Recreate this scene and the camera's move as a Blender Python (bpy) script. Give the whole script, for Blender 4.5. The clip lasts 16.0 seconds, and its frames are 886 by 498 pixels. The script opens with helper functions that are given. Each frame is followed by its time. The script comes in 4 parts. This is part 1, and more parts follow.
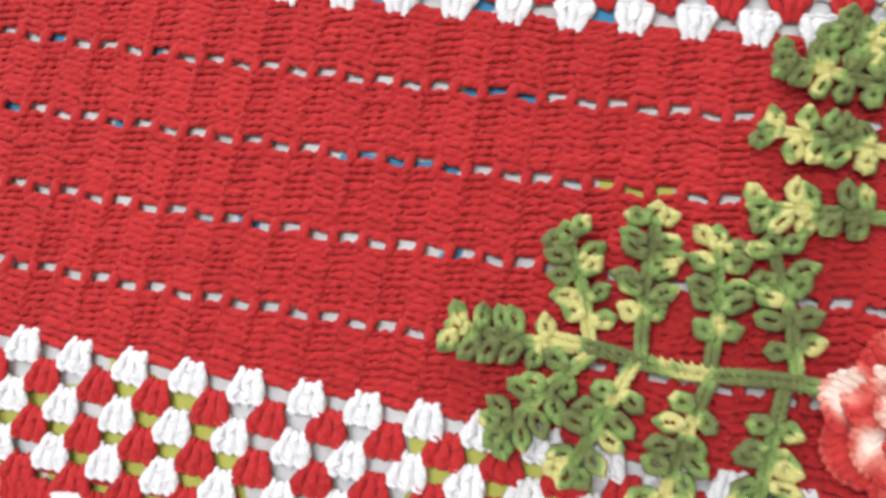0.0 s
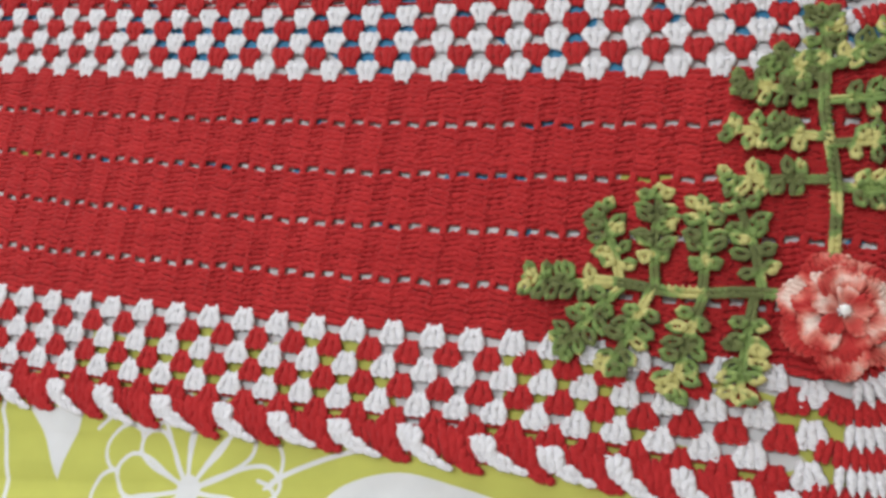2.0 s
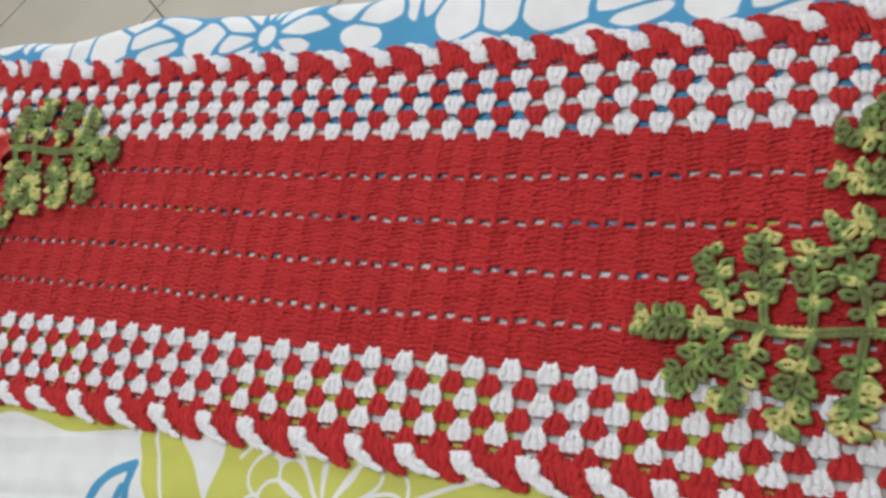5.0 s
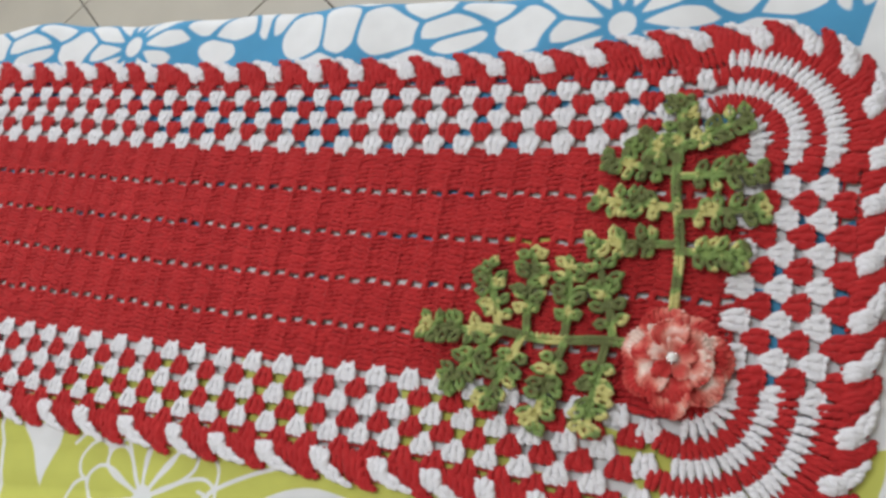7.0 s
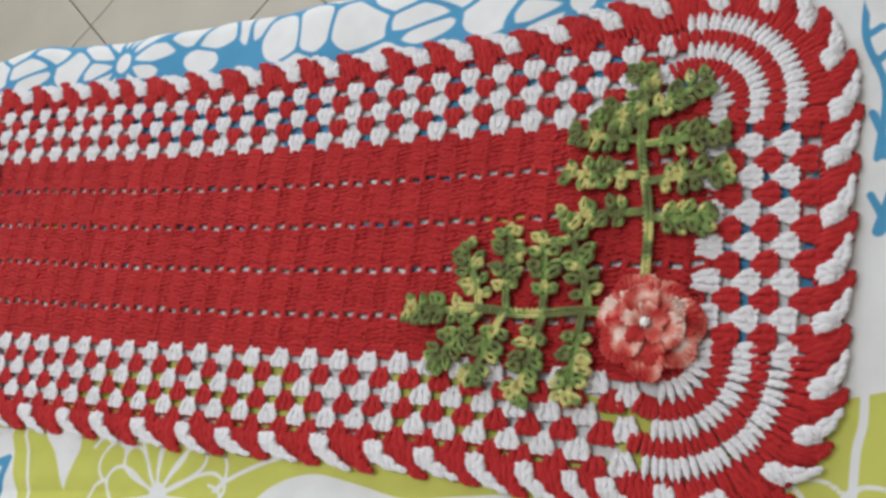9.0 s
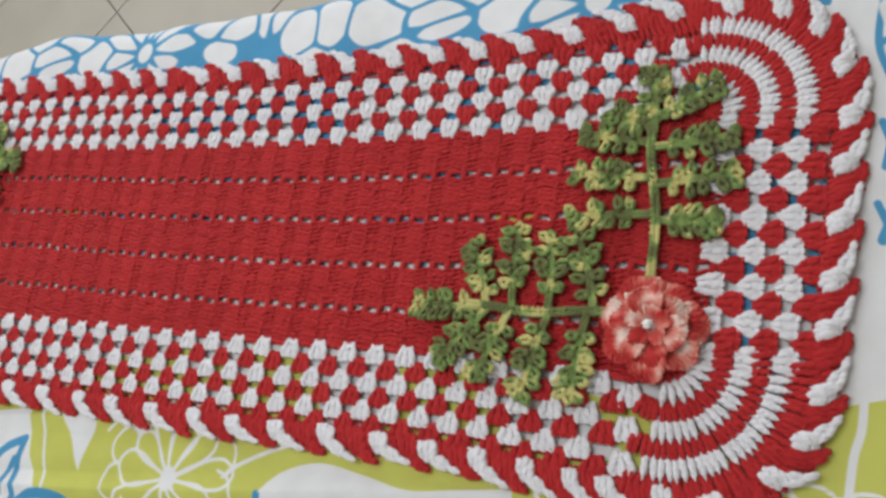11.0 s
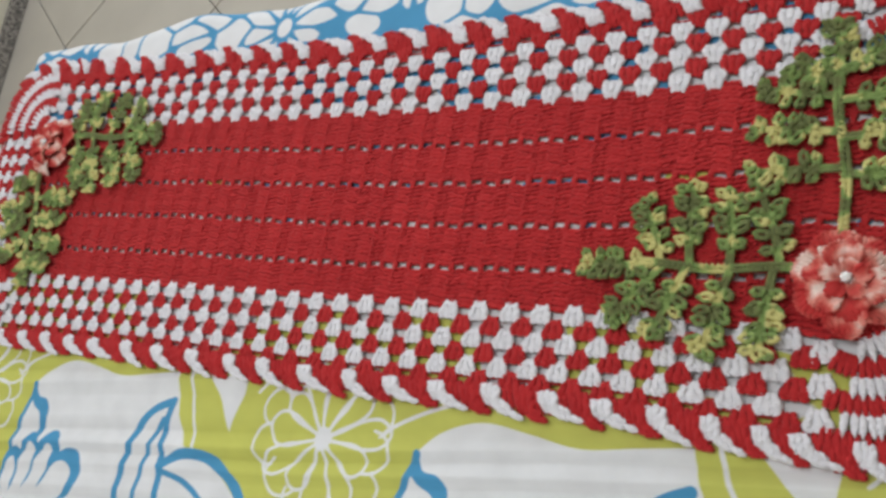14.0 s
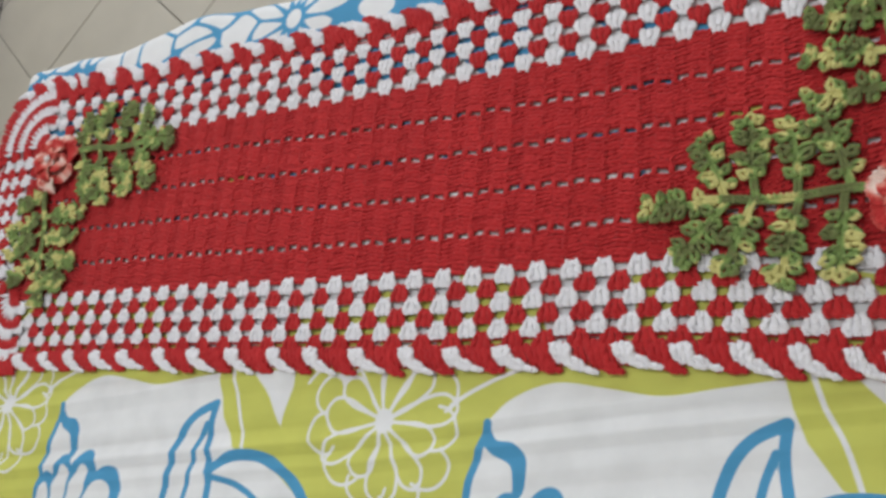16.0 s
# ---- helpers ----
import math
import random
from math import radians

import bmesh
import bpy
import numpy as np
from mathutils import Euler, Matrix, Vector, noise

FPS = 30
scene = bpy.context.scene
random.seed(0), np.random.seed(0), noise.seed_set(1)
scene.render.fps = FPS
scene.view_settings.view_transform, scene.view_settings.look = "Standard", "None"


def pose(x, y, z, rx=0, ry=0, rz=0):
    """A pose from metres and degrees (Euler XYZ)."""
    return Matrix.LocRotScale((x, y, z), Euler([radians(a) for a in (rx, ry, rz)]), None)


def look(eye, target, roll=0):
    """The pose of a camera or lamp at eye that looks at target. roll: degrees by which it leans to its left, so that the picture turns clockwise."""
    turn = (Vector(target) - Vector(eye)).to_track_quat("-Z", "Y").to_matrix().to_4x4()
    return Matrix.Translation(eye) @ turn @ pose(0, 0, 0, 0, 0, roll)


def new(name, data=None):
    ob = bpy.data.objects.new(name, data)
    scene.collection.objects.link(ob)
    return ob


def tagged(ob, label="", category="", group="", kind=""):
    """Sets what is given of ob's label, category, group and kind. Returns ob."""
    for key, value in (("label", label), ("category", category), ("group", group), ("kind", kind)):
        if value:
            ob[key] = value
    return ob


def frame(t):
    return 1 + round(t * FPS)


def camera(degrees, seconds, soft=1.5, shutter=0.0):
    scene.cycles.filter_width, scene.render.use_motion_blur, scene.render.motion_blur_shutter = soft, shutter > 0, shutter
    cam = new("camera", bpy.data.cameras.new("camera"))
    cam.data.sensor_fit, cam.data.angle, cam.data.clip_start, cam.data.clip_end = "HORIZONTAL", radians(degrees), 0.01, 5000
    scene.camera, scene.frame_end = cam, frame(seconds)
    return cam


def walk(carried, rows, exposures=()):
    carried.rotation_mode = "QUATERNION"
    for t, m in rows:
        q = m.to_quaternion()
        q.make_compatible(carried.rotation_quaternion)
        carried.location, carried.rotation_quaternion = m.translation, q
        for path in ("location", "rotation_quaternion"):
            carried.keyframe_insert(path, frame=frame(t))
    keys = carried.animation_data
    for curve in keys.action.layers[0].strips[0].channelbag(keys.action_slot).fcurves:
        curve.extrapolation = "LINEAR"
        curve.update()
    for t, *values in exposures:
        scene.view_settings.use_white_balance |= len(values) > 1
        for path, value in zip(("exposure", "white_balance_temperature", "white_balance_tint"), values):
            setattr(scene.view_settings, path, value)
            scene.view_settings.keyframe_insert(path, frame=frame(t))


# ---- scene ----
cam = camera(56.3, 16.0, soft=3.1, shutter=0.4)
PATH = [
    (0, (0.524, -0.114, 1.186), (0.149, 0.193, -0.754), -40.5),
    (0.5, (0.561, -0.145, 1.249), (0.15, 0.198, -0.678), -41.6),
    (1, (0.584, -0.179, 1.313), (0.123, 0.235, -0.589), -40.6),
    (1.5, (0.599, -0.21, 1.351), (0.024, 0.218, -0.516), -47.6),
    (2, (0.595, -0.228, 1.375), (-0.038, 0.25, -0.461), -46.6),
    (2.5, (0.589, -0.248, 1.396), (-0.117, 0.266, -0.403), -47.5),
    (3, (0.601, -0.251, 1.409), (-0.161, 0.276, -0.364), -48.7),
    (3.5, (0.595, -0.261, 1.416), (-0.194, 0.281, -0.34), -49.6),
    (3.7, (0.593, -0.262, 1.419), (-0.209, 0.293, -0.327), -48.7),
    (5.8, (0.627, -0.251, 1.425), (-0.254, 0.34, -0.271), -49.5),
    (6, (0.642, -0.273, 1.415), (-0.218, 0.384, -0.267), -44.2),
    (6.5, (0.713, -0.257, 1.419), (-0.09, 0.415, -0.285), -40.8),
    (7, (0.767, -0.237, 1.43), (-0.031, 0.342, -0.31), -46.2),
    (7.5, (0.792, -0.233, 1.43), (-0.029, 0.363, -0.294), -47.8),
    (8, (0.804, -0.237, 1.426), (-0.019, 0.331, -0.305), -48.9),
    (8.5, (0.814, -0.24, 1.423), (-0.017, 0.326, -0.306), -50.3),
    (9, (0.823, -0.238, 1.425), (-0.053, 0.301, -0.29), -54.5),
    (9.2, (0.819, -0.241, 1.427), (-0.06, 0.304, -0.285), -54.7),
    (11.5, (0.841, -0.232, 1.433), (-0.102, 0.269, -0.258), -55.9),
    (12, (0.842, -0.241, 1.439), (-0.129, 0.259, -0.236), -56.4),
    (12.5, (0.844, -0.249, 1.436), (-0.148, 0.246, -0.229), -56.5),
    (13, (0.832, -0.242, 1.438), (-0.145, 0.285, -0.226), -55.6),
    (13.5, (0.786, -0.269, 1.457), (-0.216, 0.264, -0.189), -57.0),
    (14, (0.742, -0.295, 1.462), (-0.291, 0.21, -0.174), -57.3),
    (14.5, (0.716, -0.312, 1.461), (-0.341, 0.217, -0.151), -56.9),
    (15, (0.705, -0.326, 1.457), (-0.316, 0.189, -0.184), -58.7),
    (15.5, (0.681, -0.342, 1.457), (-0.368, 0.167, -0.169), -62.0),
    (16, (0.659, -0.359, 1.466), (-0.309, 0.218, -0.186), -58.3),
]
EXPOSURES = [(0.0, 0.15), (0.5, 0.05), (1.0, -0.14), (1.5, -0.32), (3.5, -0.45), (7.0, -0.5), (12.5, -0.58), (16.0, -0.62)]
walk(cam, [(t, look(eye, target, roll)) for t, eye, target, roll in PATH], EXPOSURES)

# ---- light ----
world = bpy.data.worlds.new("daylight")
scene.world = world
world.use_nodes = True
wn = world.node_tree
sky = wn.nodes.new("ShaderNodeTexSky")
sky.sky_type, sky.sun_disc = "NISHITA", False
sky.sun_elevation, sky.sun_rotation = radians(40), radians(200)
wn.links.new(sky.outputs[0], wn.nodes["Background"].inputs[0])
wn.nodes["Background"].inputs[1].default_value = 0.12


def area_light(name, m, w, h, power, colour):
    la = bpy.data.lights.new(name, "AREA")
    la.shape, la.size, la.size_y, la.energy, la.color = "RECTANGLE", w, h, power, colour
    ob = new(name, la)
    ob.matrix_world = m
    return ob


ROOM = pose(0, 0, 0, 0, 0, 4.7)
area_light("window_daylight", ROOM @ pose(-0.5, 2.86, 1.70, 82, 0, 180), 2.6, 1.5, 78, (0.90, 0.945, 1.0))
# fill through an assumed doorway, out of view, that balances the window
area_light("assumed_doorway_fill", ROOM @ pose(-0.2, -2.36, 1.3, 90, 0, 0), 1.2, 2.0, 26, (0.91, 0.95, 1.0))
# added overhead fill, no known lamp: softens relief and brightens the eyelets
area_light("added_overhead_fill", ROOM @ pose(0.1, 0.1, 2.625), 1.16, 0.56, 21.5, (0.93, 0.96, 1.0))


# ---- materials ----
def material(name):
    m = bpy.data.materials.new(name)
    m.use_nodes = True
    t = m.node_tree
    return m, t.nodes, t.links, t.nodes["Principled BSDF"]


def rgb(c):
    return (c[0], c[1], c[2], 1.0)


def bump_from(nodes, links, bsdf, scale, strength, dist, detail=4.0, coord=None):
    n = nodes.new("ShaderNodeTexNoise")
    n.inputs["Scale"].default_value, n.inputs["Detail"].default_value = scale, detail
    if coord:
        links.new(coord, n.inputs["Vector"])
    b = nodes.new("ShaderNodeBump")
    b.inputs["Strength"].default_value, b.inputs["Distance"].default_value = strength, dist
    links.new(n.outputs[0], b.inputs["Height"])
    links.new(b.outputs[0], bsdf.inputs["Normal"])
    return n


def yarn(name, stops, patch=0.0, rough=0.9, fuzz=0.25):
    """Cotton yarn. stops: colours of the dye, from one end of the ramp to the other; patch: how many dye changes a metre."""
    m, nodes, links, bsdf = material(name)
    tc = nodes.new("ShaderNodeTexCoord")
    info = nodes.new("ShaderNodeObjectInfo")
    geo = nodes.new("ShaderNodeNewGeometry")
    ramp = nodes.new("ShaderNodeValToRGB")
    el = ramp.color_ramp.elements
    while len(el) < len(stops):
        el.new(0.5)
    for e, (p, c) in zip(el, stops):
        e.position, e.color = p, rgb(c)
    if patch:
        shift = nodes.new("ShaderNodeVectorMath")
        shift.operation = "ADD"
        comb = nodes.new("ShaderNodeCombineXYZ")
        mul = nodes.new("ShaderNodeMath")
        mul.operation, mul.inputs[1].default_value = "MULTIPLY", 3.0
        links.new(info.outputs["Random"], mul.inputs[0])
        links.new(mul.outputs[0], comb.inputs[0])
        links.new(tc.outputs["Object"], shift.inputs[0])
        links.new(comb.outputs[0], shift.inputs[1])
        n = nodes.new("ShaderNodeTexNoise")
        n.inputs["Scale"].default_value, n.inputs["Detail"].default_value = patch, 1.0
        links.new(shift.outputs[0], n.inputs["Vector"])
        links.new(n.outputs[0], ramp.inputs[0])
    else:
        add = nodes.new("ShaderNodeMath")
        add.operation = "ADD"
        half = nodes.new("ShaderNodeMath")
        half.operation, half.inputs[1].default_value = "MULTIPLY", 0.6
        half2 = nodes.new("ShaderNodeMath")
        half2.operation, half2.inputs[1].default_value = "MULTIPLY", 0.4
        links.new(geo.outputs["Random Per Island"], half.inputs[0])
        links.new(info.outputs["Random"], half2.inputs[0])
        links.new(half.outputs[0], add.inputs[0])
        links.new(half2.outputs[0], add.inputs[1])
        links.new(add.outputs[0], ramp.inputs[0])
    # fine strands in the yarn, a little darker between the plies
    fine = nodes.new("ShaderNodeTexNoise")
    fine.inputs["Scale"].default_value, fine.inputs["Detail"].default_value = 900.0, 3.0
    links.new(tc.outputs["Object"], fine.inputs["Vector"])
    rng = nodes.new("ShaderNodeMapRange")
    rng.inputs[1].default_value, rng.inputs[2].default_value = 0.3, 0.7
    rng.inputs[3].default_value, rng.inputs[4].default_value = 0.82, 1.08
    links.new(fine.outputs[0], rng.inputs[0])
    mix = nodes.new("ShaderNodeVectorMath")
    mix.operation = "SCALE"
    links.new(ramp.outputs[0], mix.inputs[0])
    links.new(rng.outputs[0], mix.inputs[3])
    links.new(mix.outputs[0], bsdf.inputs["Base Color"])
    bsdf.inputs["Roughness"].default_value = rough
    bsdf.inputs["Specular IOR Level"].default_value = 0.2
    bsdf.inputs["Sheen Weight"].default_value = fuzz
    bsdf.inputs["Sheen Roughness"].default_value = 0.5
    ply = nodes.new("ShaderNodeTexNoise")
    ply.inputs["Scale"].default_value, ply.inputs["Detail"].default_value = 330.0, 2.0
    links.new(tc.outputs["Object"], ply.inputs["Vector"])
    b = nodes.new("ShaderNodeBump")
    b.inputs["Strength"].default_value, b.inputs["Distance"].default_value = 0.7, 0.0022
    links.new(ply.outputs[0], b.inputs["Height"])
    b2 = nodes.new("ShaderNodeBump")
    b2.inputs["Strength"].default_value, b2.inputs["Distance"].default_value = 0.6, 0.0006
    links.new(fine.outputs[0], b2.inputs["Height"])
    links.new(b.outputs[0], b2.inputs["Normal"])
    links.new(b2.outputs[0], bsdf.inputs["Normal"])
    return m


RED = yarn("red_yarn", [(0.0, (0.43, 0.020, 0.023)), (1.0, (0.54, 0.030, 0.032))], fuzz=0.06)
WHITE = yarn("white_yarn", [(0.0, (0.78, 0.76, 0.79)), (1.0, (0.85, 0.83, 0.86))], fuzz=0.05)
GREEN = yarn("variegated_green_yarn", [(0.37, (0.155, 0.175, 0.065)), (0.44, (0.18, 0.205, 0.075)), (0.50, (0.20, 0.29, 0.090)), (0.565, (0.28, 0.38, 0.12)), (0.60, (0.62, 0.57, 0.22))], patch=48.0, fuzz=0.05)
CORAL = yarn("variegated_coral_yarn", [(0.39, (0.55, 0.042, 0.040)), (0.47, (0.66, 0.11, 0.09)), (0.54, (0.79, 0.29, 0.23)), (0.62, (0.91, 0.71, 0.63))], patch=46.0, fuzz=0.05)


def cloth_material():
    """Cotton with a print: white ground, lime and blue dyes whose outlines come from the distances kept on the mesh."""
    m, nodes, links, bsdf = material("printed_cotton")
    last = None
    ground = nodes.new("ShaderNodeRGB")
    ground.outputs[0].default_value = rgb((0.76, 0.76, 0.77))
    last = ground.outputs[0]
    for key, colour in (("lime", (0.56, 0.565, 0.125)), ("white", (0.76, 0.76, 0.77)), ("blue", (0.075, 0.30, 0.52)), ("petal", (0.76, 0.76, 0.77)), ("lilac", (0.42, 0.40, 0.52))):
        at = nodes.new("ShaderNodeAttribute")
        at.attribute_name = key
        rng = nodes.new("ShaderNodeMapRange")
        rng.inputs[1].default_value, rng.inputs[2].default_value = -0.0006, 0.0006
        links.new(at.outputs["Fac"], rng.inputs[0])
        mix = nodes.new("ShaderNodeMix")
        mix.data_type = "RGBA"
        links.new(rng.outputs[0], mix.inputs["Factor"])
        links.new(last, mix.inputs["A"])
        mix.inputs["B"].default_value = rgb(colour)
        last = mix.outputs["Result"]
    tc = nodes.new("ShaderNodeTexCoord")
    big = nodes.new("ShaderNodeTexNoise")
    big.inputs["Scale"].default_value, big.inputs["Detail"].default_value = 30.0, 5.0
    links.new(tc.outputs["Object"], big.inputs["Vector"])
    rng = nodes.new("ShaderNodeMapRange")
    rng.inputs[1].default_value, rng.inputs[2].default_value, rng.inputs[3].default_value, rng.inputs[4].default_value = 0.3, 0.7, 0.94, 1.04
    links.new(big.outputs[0], rng.inputs[0])
    sc = nodes.new("ShaderNodeVectorMath")
    sc.operation = "SCALE"
    links.new(last, sc.inputs[0])
    links.new(rng.outputs[0], sc.inputs[3])
    links.new(sc.outputs[0], bsdf.inputs["Base Color"])
    bsdf.inputs["Roughness"].default_value = 0.75
    bsdf.inputs["Specular IOR Level"].default_value = 0.25
    bump_from(nodes, links, bsdf, 1400.0, 0.25, 0.0004, 2.0, tc.outputs["Object"])
    return m


CLOTH = cloth_material()


def plain(name, c, rough=0.5, scale=40.0, amount=0.08, metal=0.0, bump=0.1):
    m, nodes, links, bsdf = material(name)
    tc = nodes.new("ShaderNodeTexCoord")
    n = nodes.new("ShaderNodeTexNoise")
    n.inputs["Scale"].default_value, n.inputs["Detail"].default_value = scale, 8.0
    links.new(tc.outputs["Object"], n.inputs["Vector"])
    rng = nodes.new("ShaderNodeMapRange")
    rng.inputs[1].default_value, rng.inputs[2].default_value, rng.inputs[3].default_value, rng.inputs[4].default_value = 0.3, 0.7, 1 - amount, 1 + amount
    links.new(n.outputs[0], rng.inputs[0])
    sc = nodes.new("ShaderNodeVectorMath")
    sc.operation = "SCALE"
    sc.inputs[0].default_value = c
    links.new(rng.outputs[0], sc.inputs[3])
    links.new(sc.outputs[0], bsdf.inputs["Base Color"])
    bsdf.inputs["Roughness"].default_value, bsdf.inputs["Metallic"].default_value = rough, metal
    b = nodes.new("ShaderNodeBump")
    b.inputs["Strength"].default_value, b.inputs["Distance"].default_value = bump, 0.002
    links.new(n.outputs[0], b.inputs["Height"])
    links.new(b.outputs[0], bsdf.inputs["Normal"])
    return m


def speckled(name, base, specks, scale):
    m, nodes, links, bsdf = material(name)
    tc = nodes.new("ShaderNodeTexCoord")
    v = nodes.new("ShaderNodeTexVoronoi")
    v.inputs["Scale"].default_value = scale
    links.new(tc.outputs["Object"], v.inputs["Vector"])
    sep = nodes.new("ShaderNodeSeparateColor")
    links.new(v.outputs["Color"], sep.inputs[0])
    ramp = nodes.new("ShaderNodeValToRGB")
    el = ramp.color_ramp.elements
    ramp.color_ramp.interpolation = "CONSTANT"
    stops = [(0.0, base)] + specks
    while len(el) < len(stops):
        el.new(0.5)
    for e, (p, c) in zip(el, stops):
        e.position, e.color = p, rgb(c)
    links.new(sep.outputs[0], ramp.inputs[0])
    links.new(ramp.outputs[0], bsdf.inputs["Base Color"])
    bsdf.inputs["Roughness"].default_value = 0.35
    return m


WALL = plain("cream_wall_paint", (0.62, 0.58, 0.47), 0.8, 6.0, 0.05)
CEILING = plain("white_ceiling_paint", (0.8, 0.8, 0.78), 0.9, 6.0, 0.03)
TILE = plain("beige_floor_tile", (0.50, 0.46, 0.40), 0.35, 5.0, 0.07, 0.0, 0.02)
GROUT = plain("dark_grout", (0.13, 0.115, 0.10), 0.9, 60.0, 0.2)
GRANITE = speckled("grey_granite", (0.17, 0.155, 0.14), [(0.45, (0.30, 0.275, 0.25)), (0.8, (0.07, 0.065, 0.06))], 130.0)
LEOPARD = speckled("spotted_plush", (0.30, 0.17, 0.045), [(0.38, (0.03, 0.02, 0.015)), (0.86, (0.42, 0.27, 0.10))], 62.0)
WOOD = plain("brown_table_wood", (0.22, 0.12, 0.06), 0.45, 12.0, 0.2)
PEARL = plain("pearl_bead", (0.86, 0.85, 0.83), 0.15, 20.0, 0.03)
SILVER = plain("silver_bead_cap", (0.75, 0.75, 0.75), 0.25, 60.0, 0.05, 1.0)
FRAME = plain("white_window_frame", (0.75, 0.75, 0.74), 0.5, 10.0, 0.03)


# ---- building helpers ----
class Build:
    """Vertices and faces of one mesh, put together from tubes and sheets."""

    def __init__(self):
        self.v, self.f = [], []

    def tube(self, pts, radii, sides=6, flat=1.0):
        pts = [Vector(p) for p in pts]
        n = len(pts)
        if not hasattr(radii, "__len__"):
            radii = [radii] * n
        start = len(self.v)
        for i, p in enumerate(pts):
            d = (pts[min(i + 1, n - 1)] - pts[max(i - 1, 0)]).normalized()
            side = d.cross(Vector((0, 0, 1)))
            side = side.normalized() if side.length > 1e-6 else Vector((1, 0, 0))
            up = side.cross(d)
            for k in range(sides):
                a = 2 * math.pi * k / sides
                self.v.append(p + (side * math.cos(a) + up * (math.sin(a) * flat)) * radii[i])
        for i in range(n - 1):
            for k in range(sides):
                a, b = start + i * sides + k, start + i * sides + (k + 1) % sides
                self.f.append((a, a + sides, b + sides, b))
        self.f.append(tuple(start + k for k in range(sides)))
        self.f.append(tuple(start + (n - 1) * sides + k for k in reversed(range(sides))))

    def twist(self, pts, radii, turns=1.5, phase=0.0, sides=5, steps=8, flat=0.8):
        """Two plies that wind round each other along a line."""
        pts = np.array([tuple(p) for p in pts], float)
        if not hasattr(radii, "__len__"):
            radii = [radii] * len(pts)
        at = np.linspace(0, len(pts) - 1, steps)
        own = np.arange(len(pts))
        line = np.stack([np.interp(at, own, pts[:, k]) for k in range(3)], -1)
        rs = np.interp(at, own, radii)
        d = np.gradient(line, axis=0)
        side = np.stack([d[:, 1], -d[:, 0], np.zeros(steps)], -1)
        side /= np.maximum(1e-9, np.linalg.norm(side, axis=1))[:, None]
        for k in (0, 1):
            a = phase + k * math.pi + 2 * math.pi * turns * np.linspace(0, 1, steps)
            ply = line + side * (np.cos(a) * rs * 0.32)[:, None]
            ply[:, 2] += np.sin(a) * rs * 0.32 * flat
            self.tube(ply.tolist(), (rs * 0.86).tolist(), sides, flat)

    def ring(self, centre, ax, ay, r, segs=12, sides=6, lift=0.0, knots=0):
        start = len(self.v)
        c, ax, ay = Vector(centre), Vector(ax), Vector(ay)
        for i in range(segs):
            a = 2 * math.pi * i / segs
            out = ax * math.cos(a) + ay * math.sin(a)
            p = c + out + Vector((0, 0, lift * math.cos(2 * a)))
            o = out.normalized()
            rr = r * (1 + (0.20 * math.cos(knots * a) if knots else 0.0))
            for k in range(sides):
                b = 2 * math.pi * k / sides
                self.v.append(p + o * (math.cos(b) * rr) + Vector((0, 0, math.sin(b) * rr)))
        for i in range(segs):
            for k in range(sides):
                a, b = start + i * sides, start + ((i + 1) % segs) * sides
                self.f.append((a + k, b + k, b + (k + 1) % sides, a + (k + 1) % sides))

    def box(self, x0, y0, z0, x1, y1, z1):
        s = len(self.v)
        for x, y, z in ((x0, y0, z0), (x1, y0, z0), (x1, y1, z0), (x0, y1, z0), (x0, y0, z1), (x1, y0, z1), (x1, y1, z1), (x0, y1, z1)):
            self.v.append(Vector((x, y, z)))
        for q in ((0, 3, 2, 1), (4, 5, 6, 7), (0, 1, 5, 4), (1, 2, 6, 5), (2, 3, 7, 6), (3, 0, 4, 7)):
            self.f.append(tuple(s + i for i in q))

    def sheet(self, rows):
        s, nu = len(self.v), len(rows[0])
        for row in rows:
            self.v.extend(Vector(p) for p in row)
        for j in range(len(rows) - 1):
            for i in range(nu - 1):
                a = s + j * nu + i
                self.f.append((a, a + 1, a + nu + 1, a + nu))

    def mesh(self, name, mat, smooth=True, warped=None):
        me = bpy.data.meshes.new(name)
        vs = [warped(p) for p in self.v] if warped else self.v
        me.from_pydata([tuple(p) for p in vs], [], self.f)
        me.materials.append(mat)
        if smooth:
            me.polygons.foreach_set("use_smooth", [True] * len(me.polygons))
        me.update()
        return me


def part(name, me, parent, m=None, label=""):
    ob = new(name, me)
    ob.parent = parent
    if m is not None:
        ob.matrix_basis = m
    if label:
        tagged(ob, label)
    return ob


# ---- the room ----
def slab(name, mat, x0, y0, z0, x1, y1, z1, label, category):
    b = Build()
    b.box(x0, y0, z0, x1, y1, z1)
    ob = new(name, b.mesh(name, mat, False))
    ob.matrix_world = ROOM
    return tagged(ob, label, category, kind="structure")


